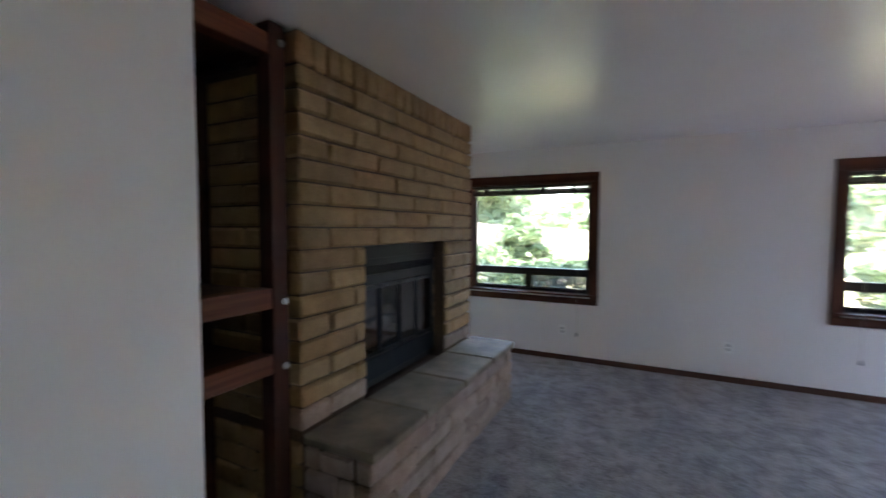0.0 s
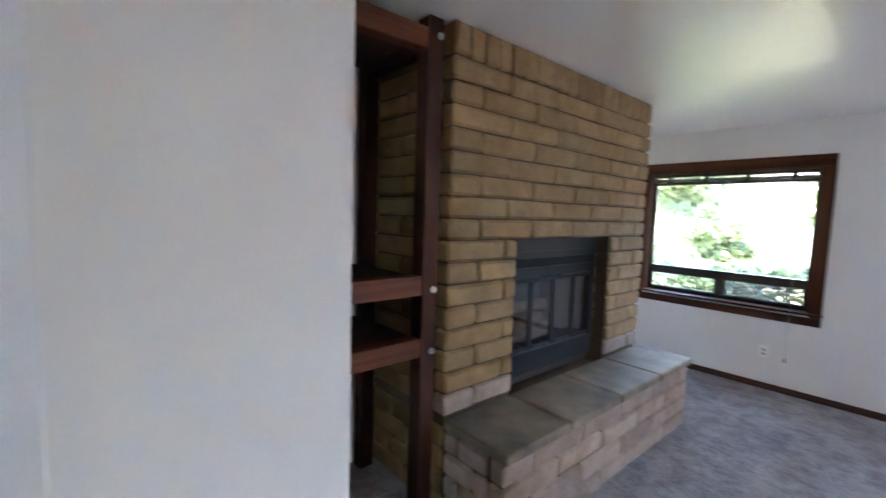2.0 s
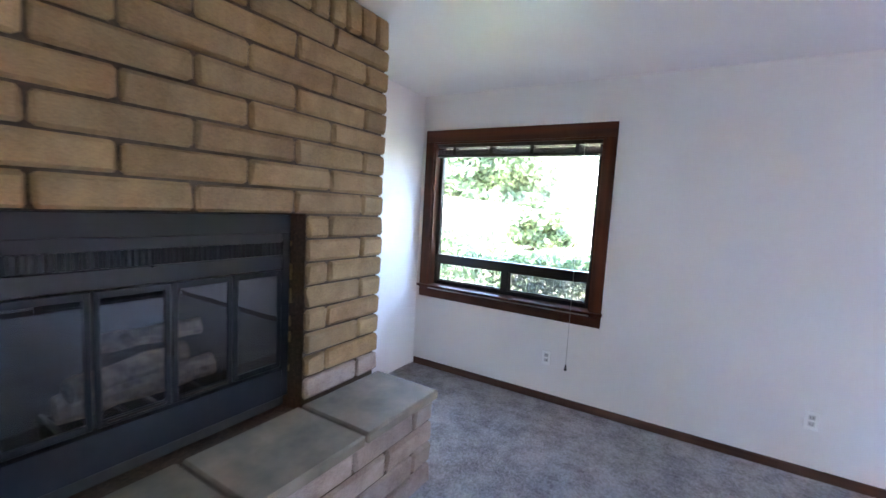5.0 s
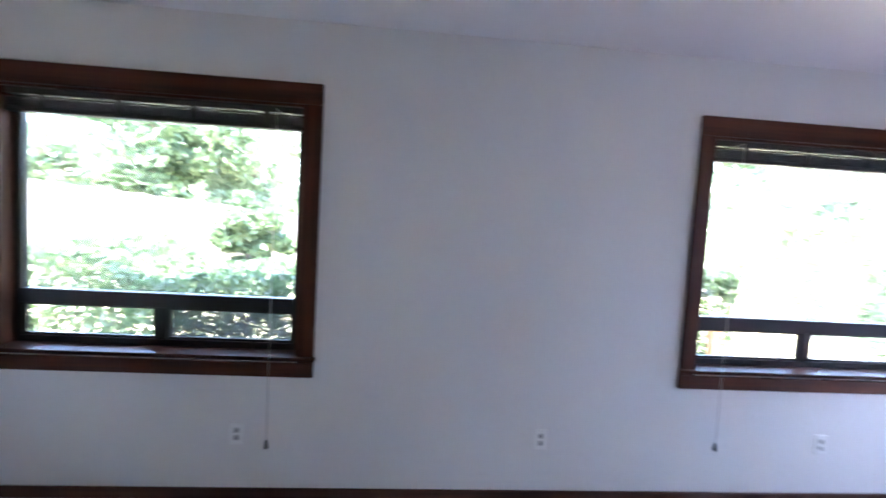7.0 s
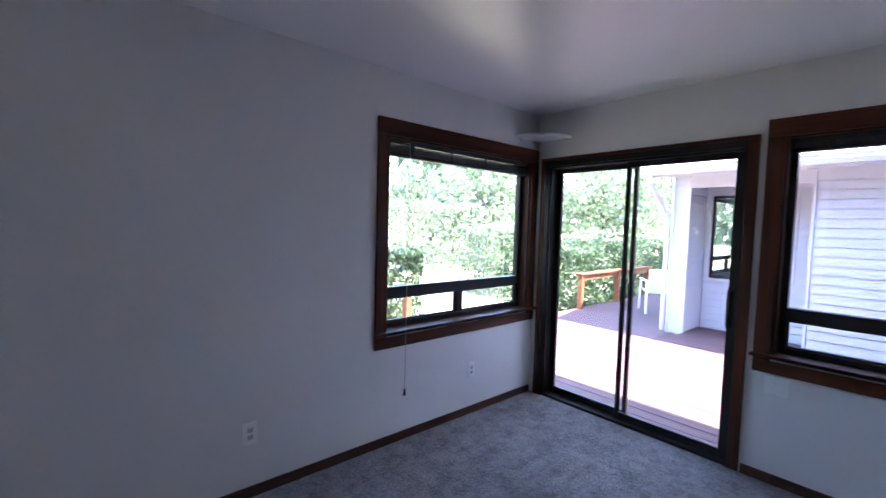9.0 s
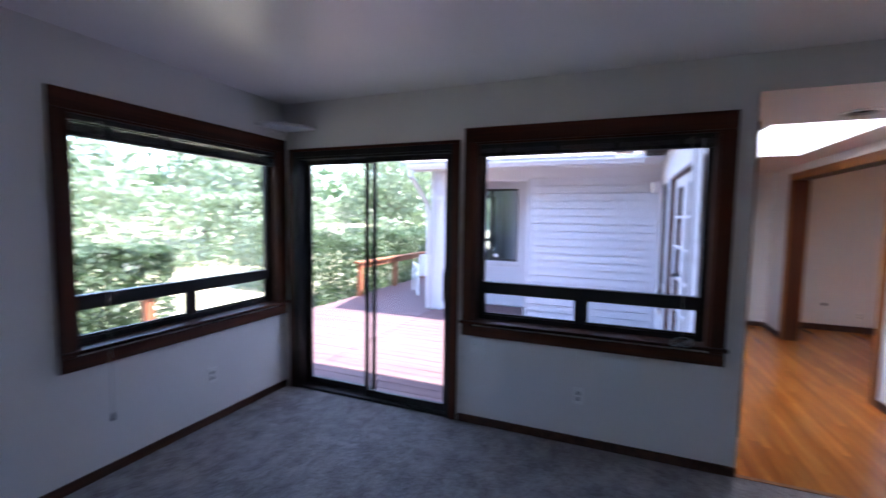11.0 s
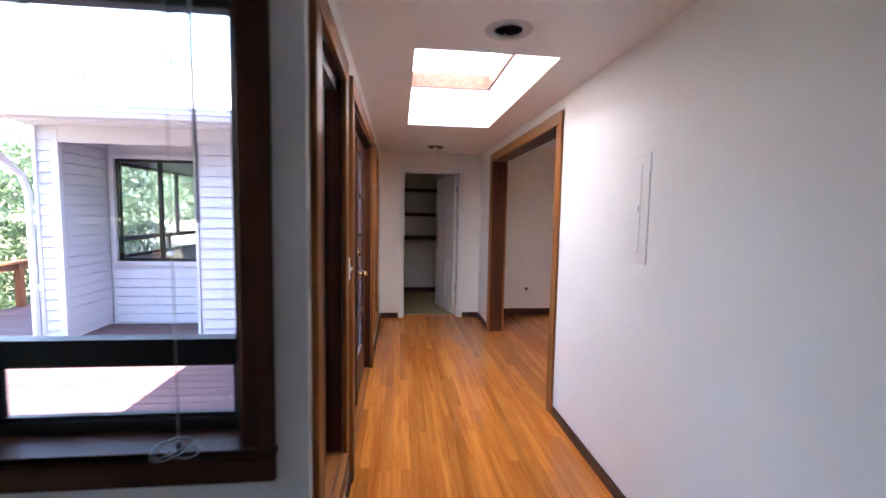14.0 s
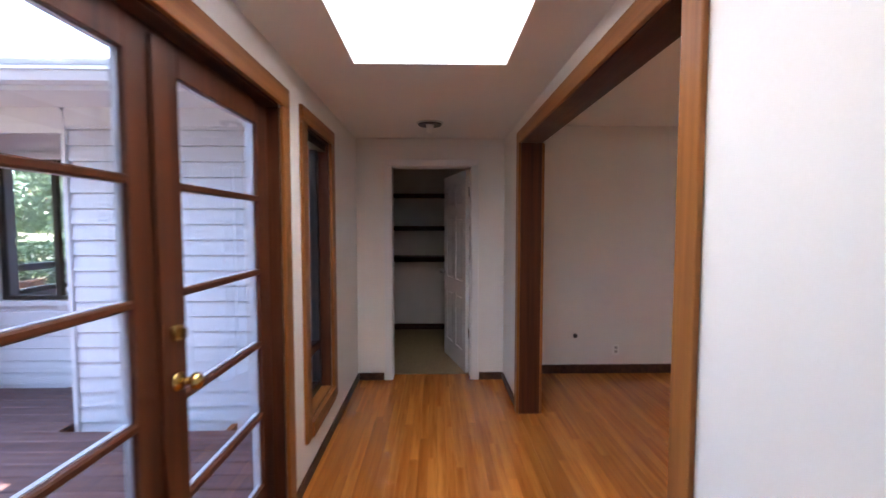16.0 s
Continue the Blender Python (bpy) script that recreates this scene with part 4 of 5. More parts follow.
for x0, x1 in ((5.74, 6.541), (6.545, 7.345)):
    st = 0.112
    zb, zt = 0.275, 1.925

    def frame_boxes(y0, y1):
        return boxes((x0, x0 + st, y0, y1, 0.016, 2.027), (x1 - st, x1, y0, y1, 0.016, 2.027), (x0 + st, x1 - st, y0, y1, zt, 2.027), (x0 + st, x1 - st, y0, y1, 0.016, zb), bevel=0.003)
    lf = part("door_leaf", frame_boxes(DY, DY + 0.022), M_TRIM, fd)
    part("outer_face", frame_boxes(DY + 0.0225, DY + 0.042), M_WHITEEXT, lf, "white outdoor face")
    for k in range(1, 5):
        z = zb + (zt - zb) * k / 5
        part("muntin", boxes((x0 + st, x1 - st, DY - 0.002, DY + 0.0215, z - 0.012, z + 0.012), bevel=0.005), M_TRIM_X, lf)
        part("muntin", boxes((x0 + st, x1 - st, DY + 0.0265, DY + 0.041, z - 0.011, z + 0.011)), M_WHITEEXT, lf)
    g = part("pane", boxes((x0 + st, x1 - st, DY + 0.0222, DY + 0.0260, zb, zt)), M_GLASS, lf)
    g.visible_shadow = False
    kx = x1 - 0.055 if x0 < 6 else x0 + 0.055
    bm = bmesh.new()
    if x0 > 6:
        rod(bm, (kx, DY - 0.001, 1.0), (kx, DY - 0.012, 1.0), 0.031, 0.027, 18)
        rod(bm, (kx, DY - 0.012, 1.0), (kx, DY - 0.045, 1.0), 0.010, n=10)
        ball(bm, (kx, DY - 0.058, 1.0), 0.027, 1, 0.8, 1, 16)
        part("door_knob", bm, M_BRASS, lf, "polished brass knob", True)
        bm = bmesh.new()
        rod(bm, (kx, DY - 0.001, 1.15), (kx, DY - 0.016, 1.15), 0.029, 0.024, 18)
        box(bm, kx - 0.004, kx + 0.004, DY - 0.035, DY - 0.016, 1.135, 1.165)
        part("deadbolt_turn", bm, M_BRASS, lf, "polished brass deadbolt turn")
        bm = bmesh.new()
        rod(bm, (kx, DY + 0.0425, 1.0), (kx, DY + 0.055, 1.0), 0.03, 0.027, 18)
        rod(bm, (kx, DY + 0.055, 1.0), (kx, DY + 0.085, 1.0), 0.010, n=10)
        ball(bm, (kx, DY + 0.098, 1.0), 0.027, 1, 0.8, 1, 16)
        part("outer_knob", bm, M_SLOT, lf, "dark outdoor knob", True)
        part("astragal", boxes((x0 - 0.03, x0 + 0.012, DY - 0.014, DY - 0.0035, 0.03, 2.0), bevel=0.003), M_TRIM, lf)


def sidelight(name, x0, x1):
    w = thing(name, ((x0 + x1) / 2, YN, 0.325), "tall narrow brown-cased sidelight window in the hall", "window", kind="structure")
    z0, z1 = 0.325, 2.045
    cw = 0.085
    for a, b in ((x0 - cw, x0 + 0.005), (x1 - 0.005, x1 + cw)):
        part("casing", boxes((a, b, YN - 0.022, YN - 0.0005, z0 - cw + 0.0005, z1 - 0.0055), bevel=0.003), M_LIT_TRIM, w)
    part("casing", boxes((x0 - cw, x1 + cw, YN - 0.023, YN - 0.0005, z1 - 0.005, z1 + cw), bevel=0.003), M_LIT_TRIM_X, w)
    part("window_sill", boxes((x0 + 0.0055, x1 - 0.0055, YN - 0.03, YN - 0.0005, z0 - cw, z0 + 0.005), (x0 + 0.0005, x1 - 0.0005, YN, YN + 0.138, z0 + 0.0005, z0 + 0.015), bevel=0.002), M_LIT_TRIM_X, w)
    part("jamb", boxes((x0 + 0.0005, x0 + 0.015, YN + 0.0005, YN + 0.139, z0 + 0.016, z1 - 0.016), (x1 - 0.015, x1 - 0.0005, YN + 0.0005, YN + 0.139, z0 + 0.016, z1 - 0.016), (x0 + 0.0005, x1 - 0.0005, YN + 0.0005, YN + 0.139, z1 - 0.0155, z1 - 0.0005)), M_TRIM, w)
    a, b, p, q = x0 + 0.016, x1 - 0.016, z0 + 0.016, z1 - 0.016
    part("window_frame", boxes((a, a + 0.04, YN + 0.07, YN + 0.12, p, q), (b - 0.04, b, YN + 0.07, YN + 0.12, p, q), (a + 0.04, b - 0.04, YN + 0.07, YN + 0.12, q - 0.04, q), (a + 0.04, b - 0.04, YN + 0.07, YN + 0.12, p, p + 0.05), (a + 0.04, b - 0.04, YN + 0.068, YN + 0.12, p + 0.28, p + 0.34), bevel=0.002), M_BRONZE, w, "dark bronze aluminium frame")
    for s, t in ((p + 0.05, p + 0.28), (p + 0.34, q - 0.04)):
        part("pane", boxes((a + 0.04, b - 0.04, YN + 0.094, YN + 0.098, s, t)), M_GLASS, w).visible_shadow = False
    part("head_rail", boxes((a, b, YN + 0.02, YN + 0.065, q - 0.05, q - 0.0005)), M_BLIND, w, "dark raised blind at the head")


sidelight("window_4", 4.79, 5.385)
sidelight("window_5", 7.73, 8.29)

# skylight
sk = thing("skylight", ((SKX0 + SKX1) / 2, (SKY0 + SKY1) / 2, ZH), "white skylight shaft with a brown wooden curb and milky dome", "skylight", kind="structure")
zs, zc, zt = ZH + 0.08, 2.63, 2.765
w = 0.03
part("shaft", boxes((SKX0 - w, SKX0, SKY0 - w, SKY1 + w, zs + 0.001, zc), (SKX1, SKX1 + w, SKY0 - w, SKY1 + w, zs + 0.001, zc), (SKX0, SKX1, SKY0 - w, SKY0, zs + 0.001, zc), (SKX0, SKX1, SKY1, SKY1 + w, zs + 0.001, zc)), M_SHAFT, sk, "bright white shaft walls")
cu = 0.02
part("curb", boxes((SKX0 - 0.02, SKX0 + cu, SKY0 - 0.02, SKY1 + 0.02, zc + 0.001, zt), (SKX1 - cu, SKX1 + 0.02, SKY0 - 0.02, SKY1 + 0.02, zc + 0.001, zt), (SKX0 + cu, SKX1 - cu, SKY0 - 0.02, SKY0 + cu, zc + 0.001, zt), (SKX0 + cu, SKX1 - cu, SKY1 - cu, SKY1 + 0.02, zc + 0.001, zt)), M_CURB, sk, "brown wooden curb")
bm = bmesh.new()
nx, ny = 12, 8
vs = [[bm.verts.new((SKX0 - 0.03 + (SKX1 - SKX0 + 0.06) * i / nx, SKY0 - 0.03 + (SKY1 - SKY0 + 0.06) * j / ny, zt + 0.004 + 0.12 * (math.sin(math.pi * i / nx) * math.sin(math.pi * j / ny)) ** 0.5)) for j in range(ny + 1)] for i in range(nx + 1)]
for i in range(nx):
    for j in range(ny):
        bm.faces.new((vs[i][j], vs[i + 1][j], vs[i + 1][j + 1], vs[i][j + 1]))
part("dome", bm, M_ACRYLIC, sk, "milky acrylic dome", True)


def can_light(x, y):
    c = thing("recessed_light", (x, y, ZH - 0.006), "white-ringed recessed ceiling light, switched off", "ceiling light", "hall ceiling lights")
    bm = bmesh.new()
    n = 32
    ring = [(0.066, -0.001), (0.070, -0.008), (0.095, -0.010), (0.107, -0.004), (0.108, -0.0005)]
    rows = [[bm.verts.new((x + r * math.cos(2 * math.pi * k / n), y + r * math.sin(2 * math.pi * k / n), ZH + dz)) for k in range(n)] for r, dz in ring]
    for a, b in zip(rows, rows[1:]):
        for k in range(n):
            bm.faces.new((a[k], a[(k + 1) % n], b[(k + 1) % n], b[k]))
    part("trim_ring", bm, M_RECEPT, c, "", True)
    bm = bmesh.new()
    bmesh.ops.create_cone(bm, cap_ends=True, segments=n, radius1=0.066, radius2=0.056, depth=0.11, matrix=Matrix.Translation((x, y, ZH + 0.058)))
    bmesh.ops.delete(bm, geom=[f for f in bm.faces if len(f.verts) > 4 and f.calc_center_median().z < ZH + 0.03], context='FACES_ONLY')
    part("baffle", bm, M_SLOT, c, "black ribbed baffle")
    return c


can_light(5.38, -4.17)
far_can = can_light(8.71, -4.125)
bm = bmesh.new()
rod(bm, (8.71, -4.125, ZH - 0.052), (8.71, -4.125, ZH - 0.004), 0.028, 0.034, 16)
ball(bm, (8.71, -4.125, ZH - 0.052), 0.030)
part("bulb", bm, M_PLASTIC, far_can, "white reflector bulb hanging below the ring", True)
bm = bmesh.new()
n = 32
rows = [[bm.verts.new((8.71 + r * math.cos(2 * math.pi * k / n), -4.125 + r * math.sin(2 * math.pi * k / n), ZH + dz)) for k in range(n)] for r, dz in ((0.040, -0.006), (0.045, -0.020), (0.088, -0.020), (0.093, -0.0108))]
for a, b in zip(rows, rows[1:]):
    for k in range(n):
        bm.faces.new((a[k], a[(k + 1) % n], b[(k + 1) % n], b[k]))
part("dark_collar", bm, M_SLOT, far_can, "dark collar")

# electrical panel
ep = thing("electrical_panel", (5.425, YS, 1.235), "white-painted electrical panel flush in the wall", "electrical panel")
part("panel_frame", boxes((5.272, 5.578, YS + 0.0005, YS + 0.0042, 1.235, 1.752), bevel=0.0025), M_WALL, ep)
dr = part("panel_door", boxes((5.335, 5.515, YS + 0.0043, YS + 0.0074, 1.285, 1.70), bevel=0.0022), M_WALL, ep)
part("latch", boxes((5.342, 5.362, YS + 0.0075, YS + 0.015, 1.482, 1.512), bevel=0.003), M_PLASTIC, dr)
for x in (5.29, 5.56):
    for z in (1.345, 1.65):
        bm = bmesh.new()
        rod(bm, (x, YS + 0.0043, z), (x, YS + 0.007, z), 0.007, n=10)
        part("screw", bm, M_PLASTIC, ep)

# closet shelves
for z in (1.03, 1.44, 1.86):
    s = solid("closet_shelf", boxes((10.85, 11.24, -4.81, -3.43, z, z + 0.03), (10.83, 10.85, -4.81, -3.43, z - 0.03, z + 0.03), bevel=0.002), M_SHELF, "dark wooden shelf across the closet", "shelf", "closet shelves")

# closed door in the stub wall, with its latch jamb
ed = thing("door_5", (0.16, -5.46, 0), "beige slab door, shut, beside a white jamb with a latch plate", "door", kind="structure")
part("jamb", boxes((0.10, 0.223, -5.160, -4.9715, 0.001, 2.099), bevel=0.002), M_DOORPAINT, ed)
part("backing", boxes((0.08, 0.0995, -6.0, -4.94, 0.0, 2.14)), M_BEIGE, ed)
part("door_leaf", boxes((0.165, 0.205, -5.958, -5.162, 0.012, 2.098), bevel=0.002), M_BEIGE, ed)
part("latch_plate", boxes((0.2235, 0.2255, -5.113, -5.085, 0.79, 0.995), bevel=0.0005), M_ZINC, ed, "narrow worn metal latch plate")
part("latch_slot", boxes((0.2256, 0.2262, -5.108, -5.092, 0.90, 0.975)), M_SLOT, ed)
part("latch_bolt", boxes((0.2258, 0.265, -5.104, -5.086, 0.872, 0.893), bevel=0.003), M_BRASS, ed, "brass latch tongue")

# kitchen: upper cabinet and window seen through the pass-through
kc = thing("upper_cabinet", (5.87, -7.13, 1.38), "orange-brown oak wall cabinet in the kitchen", "cabinet")
part("cabinet_body", boxes((5.60, 6.145, -7.295, -6.99, 1.385, 2.25), (5.58, 6.145, -7.295, -6.96, 2.251, 2.275)), M_CABINET, kc)
part("cabinet_door", boxes((5.605, 6.14, -6.989, -6.97, 1.39, 2.24), (5.66, 6.085, -6.9695, -6.963, 1.45, 2.18), bevel=0.003), M_CABINET, kc)
bm = bmesh.new()
ball(bm, (5.64, -6.955, 1.45), 0.014)
part("knob", bm, M_BRASS, kc, "", True)
kw = thing("window_6", (4.8, -7.3, 0.95), "wide brown-cased kitchen window over the counter", "window", kind="structure")
part("casing", boxes((4.065, 4.15, -7.2995, -7.28, 0.87, 2.08), bevel=0.003), M_TRIM, kw)
part("casing", boxes((5.46, 5.545, -7.2995, -7.28, 0.87, 2.08), bevel=0.003), M_TRIM, kw)
part("casing", boxes((4.1505, 5.4595, -7.2995, -7.28, 2.0005, 2.08), bevel=0.003), M_TRIM_X, kw)
part("window_sill", boxes((4.1505, 5.4595, -7.2995, -7.26, 0.91, 0.95), bevel=0.003), M_TRIM_X, kw)
part("window_frame", boxes((4.151, 4.19, -7.40, -7.35, 0.951, 1.999), (5.42, 5.459, -7.40, -7.35, 0.951, 1.999), (4.19, 5.42, -7.40, -7.35, 0.951, 0.99), (4.19, 5.42, -7.40, -7.35, 1.96, 1.999), (4.785, 4.825, -7.40, -7.35, 0.99, 1.96)), M_BRONZE, kw)
kn = thing("window_8", (5.84, -7.3, 0.95), "low kitchen window under the wall cabinet", "window", kind="structure")
part("window_frame", boxes((5.561, 5.60, -7.40, -7.35, 0.951, 1.359), (6.08, 6.119, -7.40, -7.35, 0.951, 1.359), (5.60, 6.08, -7.40, -7.35, 0.951, 0.99), (5.60, 6.08, -7.40, -7.35, 1.32, 1.359)), M_BRONZE, kn)
part("pane", boxes((5.60, 6.08, -7.377, -7.373, 0.99, 1.32)), M_GLASS, kn).visible_shadow = False
for a, b in ((4.19, 4.785), (4.825, 5.42)):
    part("pane", boxes((a, b, -7.377, -7.373, 0.99, 1.96)), M_GLASS, kw).visible_shadow = False

# ---- outdoors ----
gm = bmesh.new()
N = 24
for i in range(N + 1):
    for j in range(N + 1):
        u, v = (i / N * 2 - 1), (j / N * 2 - 1)
        x, y = 5 + 900 * u * abs(u), 900 * v * abs(v)
        gm.verts.new((x, y, -0.52 + (0.035 * max(0, y - 6) if y < 60 else 1.9)))
gm.verts.ensure_lookup_table()
for i in range(N):
    for j in range(N):
        a = i * (N + 1) + j
        gm.faces.new([gm.verts[k] for k in (a, a + N + 1, a + N + 2, a + 1)])
gob = new("ground", mesh_of("ground", gm, M_GROUND))
tagged(gob, "sunlit dry lawn round the house", "ground", kind="structure")
solid("foundation", boxes((XA - 0.14, XE + 0.14, -7.44, 0.16, -0.8, -0.061), (XE + 0.141, 11.3, -8.1, YN + 0.14, -0.8, -0.062)), M_WHITEEXT, "white painted house foundation", "foundation", kind="structure")


def slab_roof(name, pts, label, mat=M_SHINGLE, thick=0.10, under=M_SOFFIT):
    """A sloping roof plane over four corners, with a soffit below."""
    bm = bmesh.new()
    top = [bm.verts.new(p) for p in pts]
    bot = [bm.verts.new((p[0], p[1], p[2] - thick)) for p in pts]
    bm.faces.new(top)
    bm.faces.new(bot[::-1]).material_index = 1
    for k in range(4):
        bm.faces.new((top[k], bot[k], bot[(k + 1) % 4], top[(k + 1) % 4])).material_index = 1
    bmesh.ops.recalc_face_normals(bm, faces=bm.faces)
    return solid(name, bm, [mat, under], label, "roof", kind="structure")


slab_roof("roof_north", [(-1.4, 0.62, 2.64), (5.39, 0.62, 2.64), (5.39, -3.9, 3.9), (-1.4, -3.9, 3.9)], "shingle roof slope over the living room")
slab_roof("roof_south", [(-1.4, -3.9, 3.9), (5.39, -3.9, 3.9), (5.39, -8.3, 2.66), (-1.4, -8.3, 2.66)], "shingle roof slope over the kitchen")
slab_roof("roof_hall_strip", [(5.395, -3.02, 2.52), (11.4, -3.02, 2.52), (11.4, SKY1 + 0.06, 2.60), (5.395, SKY1 + 0.06, 2.60)], "low shingle roof beside the skylight")
slab_roof("roof_hall_east", [(SKX1 + 0.05, SKY1 + 0.055, 2.66), (11.4, SKY1 + 0.055, 2.66), (11.4, -8.4, 2.76), (SKX1 + 0.05, -8.4, 2.76)], "low shingle roof over hall and dining room")
slab_roof("roof_hall_south", [(5.395, SKY0 - 0.05, 2.66), (SKX1 + 0.045, SKY0 - 0.05, 2.66), (SKX1 + 0.045, -8.4, 2.76), (5.395, -8.4, 2.76)], "low shingle roof over kitchen and dining room")
slab_roof("roof_hall_west", [(5.395, SKY1 + 0.055, 2.66), (SKX0 - 0.05, SKY1 + 0.055, 2.66), (SKX0 - 0.05, SKY0 - 0.045, 2.66), (5.395, SKY0 - 0.045, 2.66)], "low shingle roof beside the skylight")

# deck
deck = thing("deck", (7.6, 0, -0.5), "reddish-brown stained wooden deck, half sunlit", "deck", kind="structure")
part("joists", boxes(*[(4.82, 12.4, y, y + 0.04, -0.45, DECK_Z - 0.028) for y in (-3.25, -2.6, -1.95, -1.3, -0.65, 0.2, 0.8, 1.4, 1.95)], (2.6, 4.81, 0.3, 0.34, -0.45, DECK_Z - 0.028)), M_RAIL, deck)

# rail
rail = thing("deck_rail", (9.5, 2.05, DECK_Z), "weathered redwood deck rail with square posts", "railing")
for x in (4.77, 8.98, 10.45, 11.95):
    part("post", boxes((x - 0.045, x + 0.045, 2.01, 2.095, -0.5, 0.60 if x > 5 else 0.62), bevel=0.004), M_RAIL, rail)
part("cap_rail", boxes((8.86, 12.1, 1.985, 2.12, 0.601, 0.64), bevel=0.005), M_RAIL, rail)
part("end_cap", boxes((4.69, 4.85, 1.98, 2.12, 0.621, 0.655), bevel=0.005), M_RAIL, rail)
part("top_rail", boxes((8.9, 12.1, 2.03, 2.07, 0.50, 0.59), bevel=0.003), M_RAIL, rail)

# wing of the house across the deck
WX, RX = 8.62, 9.42
NX0, NX1 = 9.72, 12.3
wing = thing("house_wing", (10.2, -1.5, -0.5), "white lap-sided house wing with a recessed window", "house")
part("wall_body", boxes((WX + 0.012, WX + 0.14, -3.288, -1.36, -0.5, 2.36), (WX + 0.14, RX + 0.012, -1.48, -1.372, -0.5, 2.36), (WX + 0.012, NX0, 0.112, 0.31, -0.5, 2.36), (NX1, 13.0, 0.112, 0.31, -0.5, 2.36), (NX0, NX1, 0.112, 0.31, -0.5, 0.76), (NX0, NX1, 0.112, 0.31, 2.10, 2.36)), M_WHITEEXT, wing)
WY0, WY1, WZ0, WZ1 = -1.05, 0.0, 0.76, 2.10
part("recess_wall", boxes((RX + 0.012, RX + 0.14, -1.371, WY0, -0.5, 2.36), (RX + 0.012, RX + 0.14, WY1, 0.111, -0.5, 2.36), (RX + 0.012, RX + 0.14, WY0, WY1, -0.5, WZ0), (RX + 0.012, RX + 0.14, WY0, WY1, WZ1, 2.36)), M_WHITEEXT, wing)
wwin = part("window", boxes((RX - 0.034, RX + 0.05, WY0 - 0.05, WY0, WZ0 - 0.05, WZ1 + 0.06), (RX - 0.034, RX + 0.05, WY1, WY1 + 0.05, WZ0 - 0.05, WZ1 + 0.06), (RX - 0.034, RX + 0.05, WY0, WY1, WZ1, WZ1 + 0.06), (RX - 0.045, RX + 0.05, WY0, WY1, WZ0 - 0.05, WZ0)), M_WHITEEXT, wing, "white-trimmed bronze sliding window")
part("frame", boxes((RX + 0.02, RX + 0.06, WY0 + 0.001, WY0 + 0.035, WZ0, WZ1), (RX + 0.02, RX + 0.06, WY1 - 0.035, WY1 - 0.001, WZ0, WZ1), (RX + 0.02, RX + 0.06, WY0 + 0.035, WY1 - 0.035, WZ1 - 0.035, WZ1), (RX + 0.02, RX + 0.06, WY0 + 0.035, WY1 - 0.035, WZ0, WZ0 + 0.04), (RX + 0.015, RX + 0.06, -0.56, -0.515, WZ0 + 0.04, WZ1 - 0.035)), M_BRONZE, wwin)
part("pane", boxes((RX + 0.036, RX + 0.040, WY0 + 0.035, -0.56, WZ0 + 0.04, WZ1 - 0.035), (RX + 0.036, RX + 0.040, -0.515, WY1 - 0.035, WZ0 + 0.04, WZ1 - 0.035)), M_DOUBLEGLASS, wwin)
bm = bmesh.new()
bmesh.ops.create_cone(bm, cap_ends=True, segments=20, radius1=0.05, radius2=0.05, depth=0.003, matrix=pose(RX + 0.033, -0.64, WZ0 + 0.10, 0, 90, 0) @ Matrix.Diagonal((0.6, 1.0, 1, 1)))
part("sticker", bm, M_PLASTIC, wwin, "small oval white sticker")
nwin = part("window", boxes((NX0, NX0 + 0.05, 0.16, 0.21, 0.76, 2.10), (NX1 - 0.05, NX1, 0.16, 0.21, 0.76, 2.10), (NX0 + 0.05, NX1 - 0.05, 0.16, 0.21, 2.05, 2.10), (NX0 + 0.05, NX1 - 0.05, 0.16, 0.21, 0.76, 0.81), (NX0 + 0.05, NX1 - 0.05, 0.155, 0.21, 1.0, 1.07), (10.98, 11.04, 0.16, 0.21, 0.81, 1.0), (11.30, 11.36, 0.16, 0.21, 1.07, 2.05)), M_BRONZE, wing, "bronze window on the far side of the wing")
part("pane", boxes((NX0 + 0.05, NX1 - 0.05, 0.184, 0.188, 0.81, 2.05)), M_GLASS, nwin).visible_shadow = False
part("dark_room", boxes((RX + 0.15, RX + 3.4, -3.2, -3.15, -0.4, 2.34), (RX + 3.4, RX + 3.45, -3.2, 0.11, -0.4, 2.34), (RX + 0.15, RX + 3.4, -3.15, 0.11, -0.45, -0.4), (RX + 0.142, RX + 3.45, -3.2, 0.11, 2.341, 2.36), (RX + 0.142, RX + 0.15, -3.2, -1.372, -0.4, 2.34)), M_WHITEEXT, wing)
part("corner_board", boxes((WX - 0.034, WX + 0.010, -1.385, -1.352, -0.5, 2.34), (WX - 0.034, WX + 0.0, 0.06, 0.135, -0.5, 2.34), (WX - 0.034, WX + 0.012, 0.285, 0.325, -0.5, 2.34), (WX + 0.0005, WX + 0.02, 0.06, 0.10, -0.5, 2.34)), M_WHITEEXT, wing, "white corner board")
part("frieze_board", boxes((WX - 0.036, WX - 0.0005, -3.288, -1.39, 2.22, 2.36), (WX - 0.03, WX - 0.004, -1.3515, 0.059, 2.17, 2.36)), M_WHITEEXT, wing)
part("soffit", boxes((7.80, RX + 0.02, -3.25, 0.40, 2.361, 2.38)), M_WHITEEXT, wing)
gut = bmesh.new()
prof = [(0.0, 0.0), (-0.09, 0.0), (-0.115, 0.04), (-0.12, 0.085), (-0.128, 0.105), (-0.118, 0.108), (-0.10, 0.085), (-0.095, 0.04), (-0.082, 0.010), (0.0, 0.010)]
a = [gut.verts.new((7.93 + px, -3.02, 2.31 + pz)) for px, pz in prof]
b = [gut.verts.new((7.93 + px, 0.42, 2.31 + pz)) for px, pz in prof]
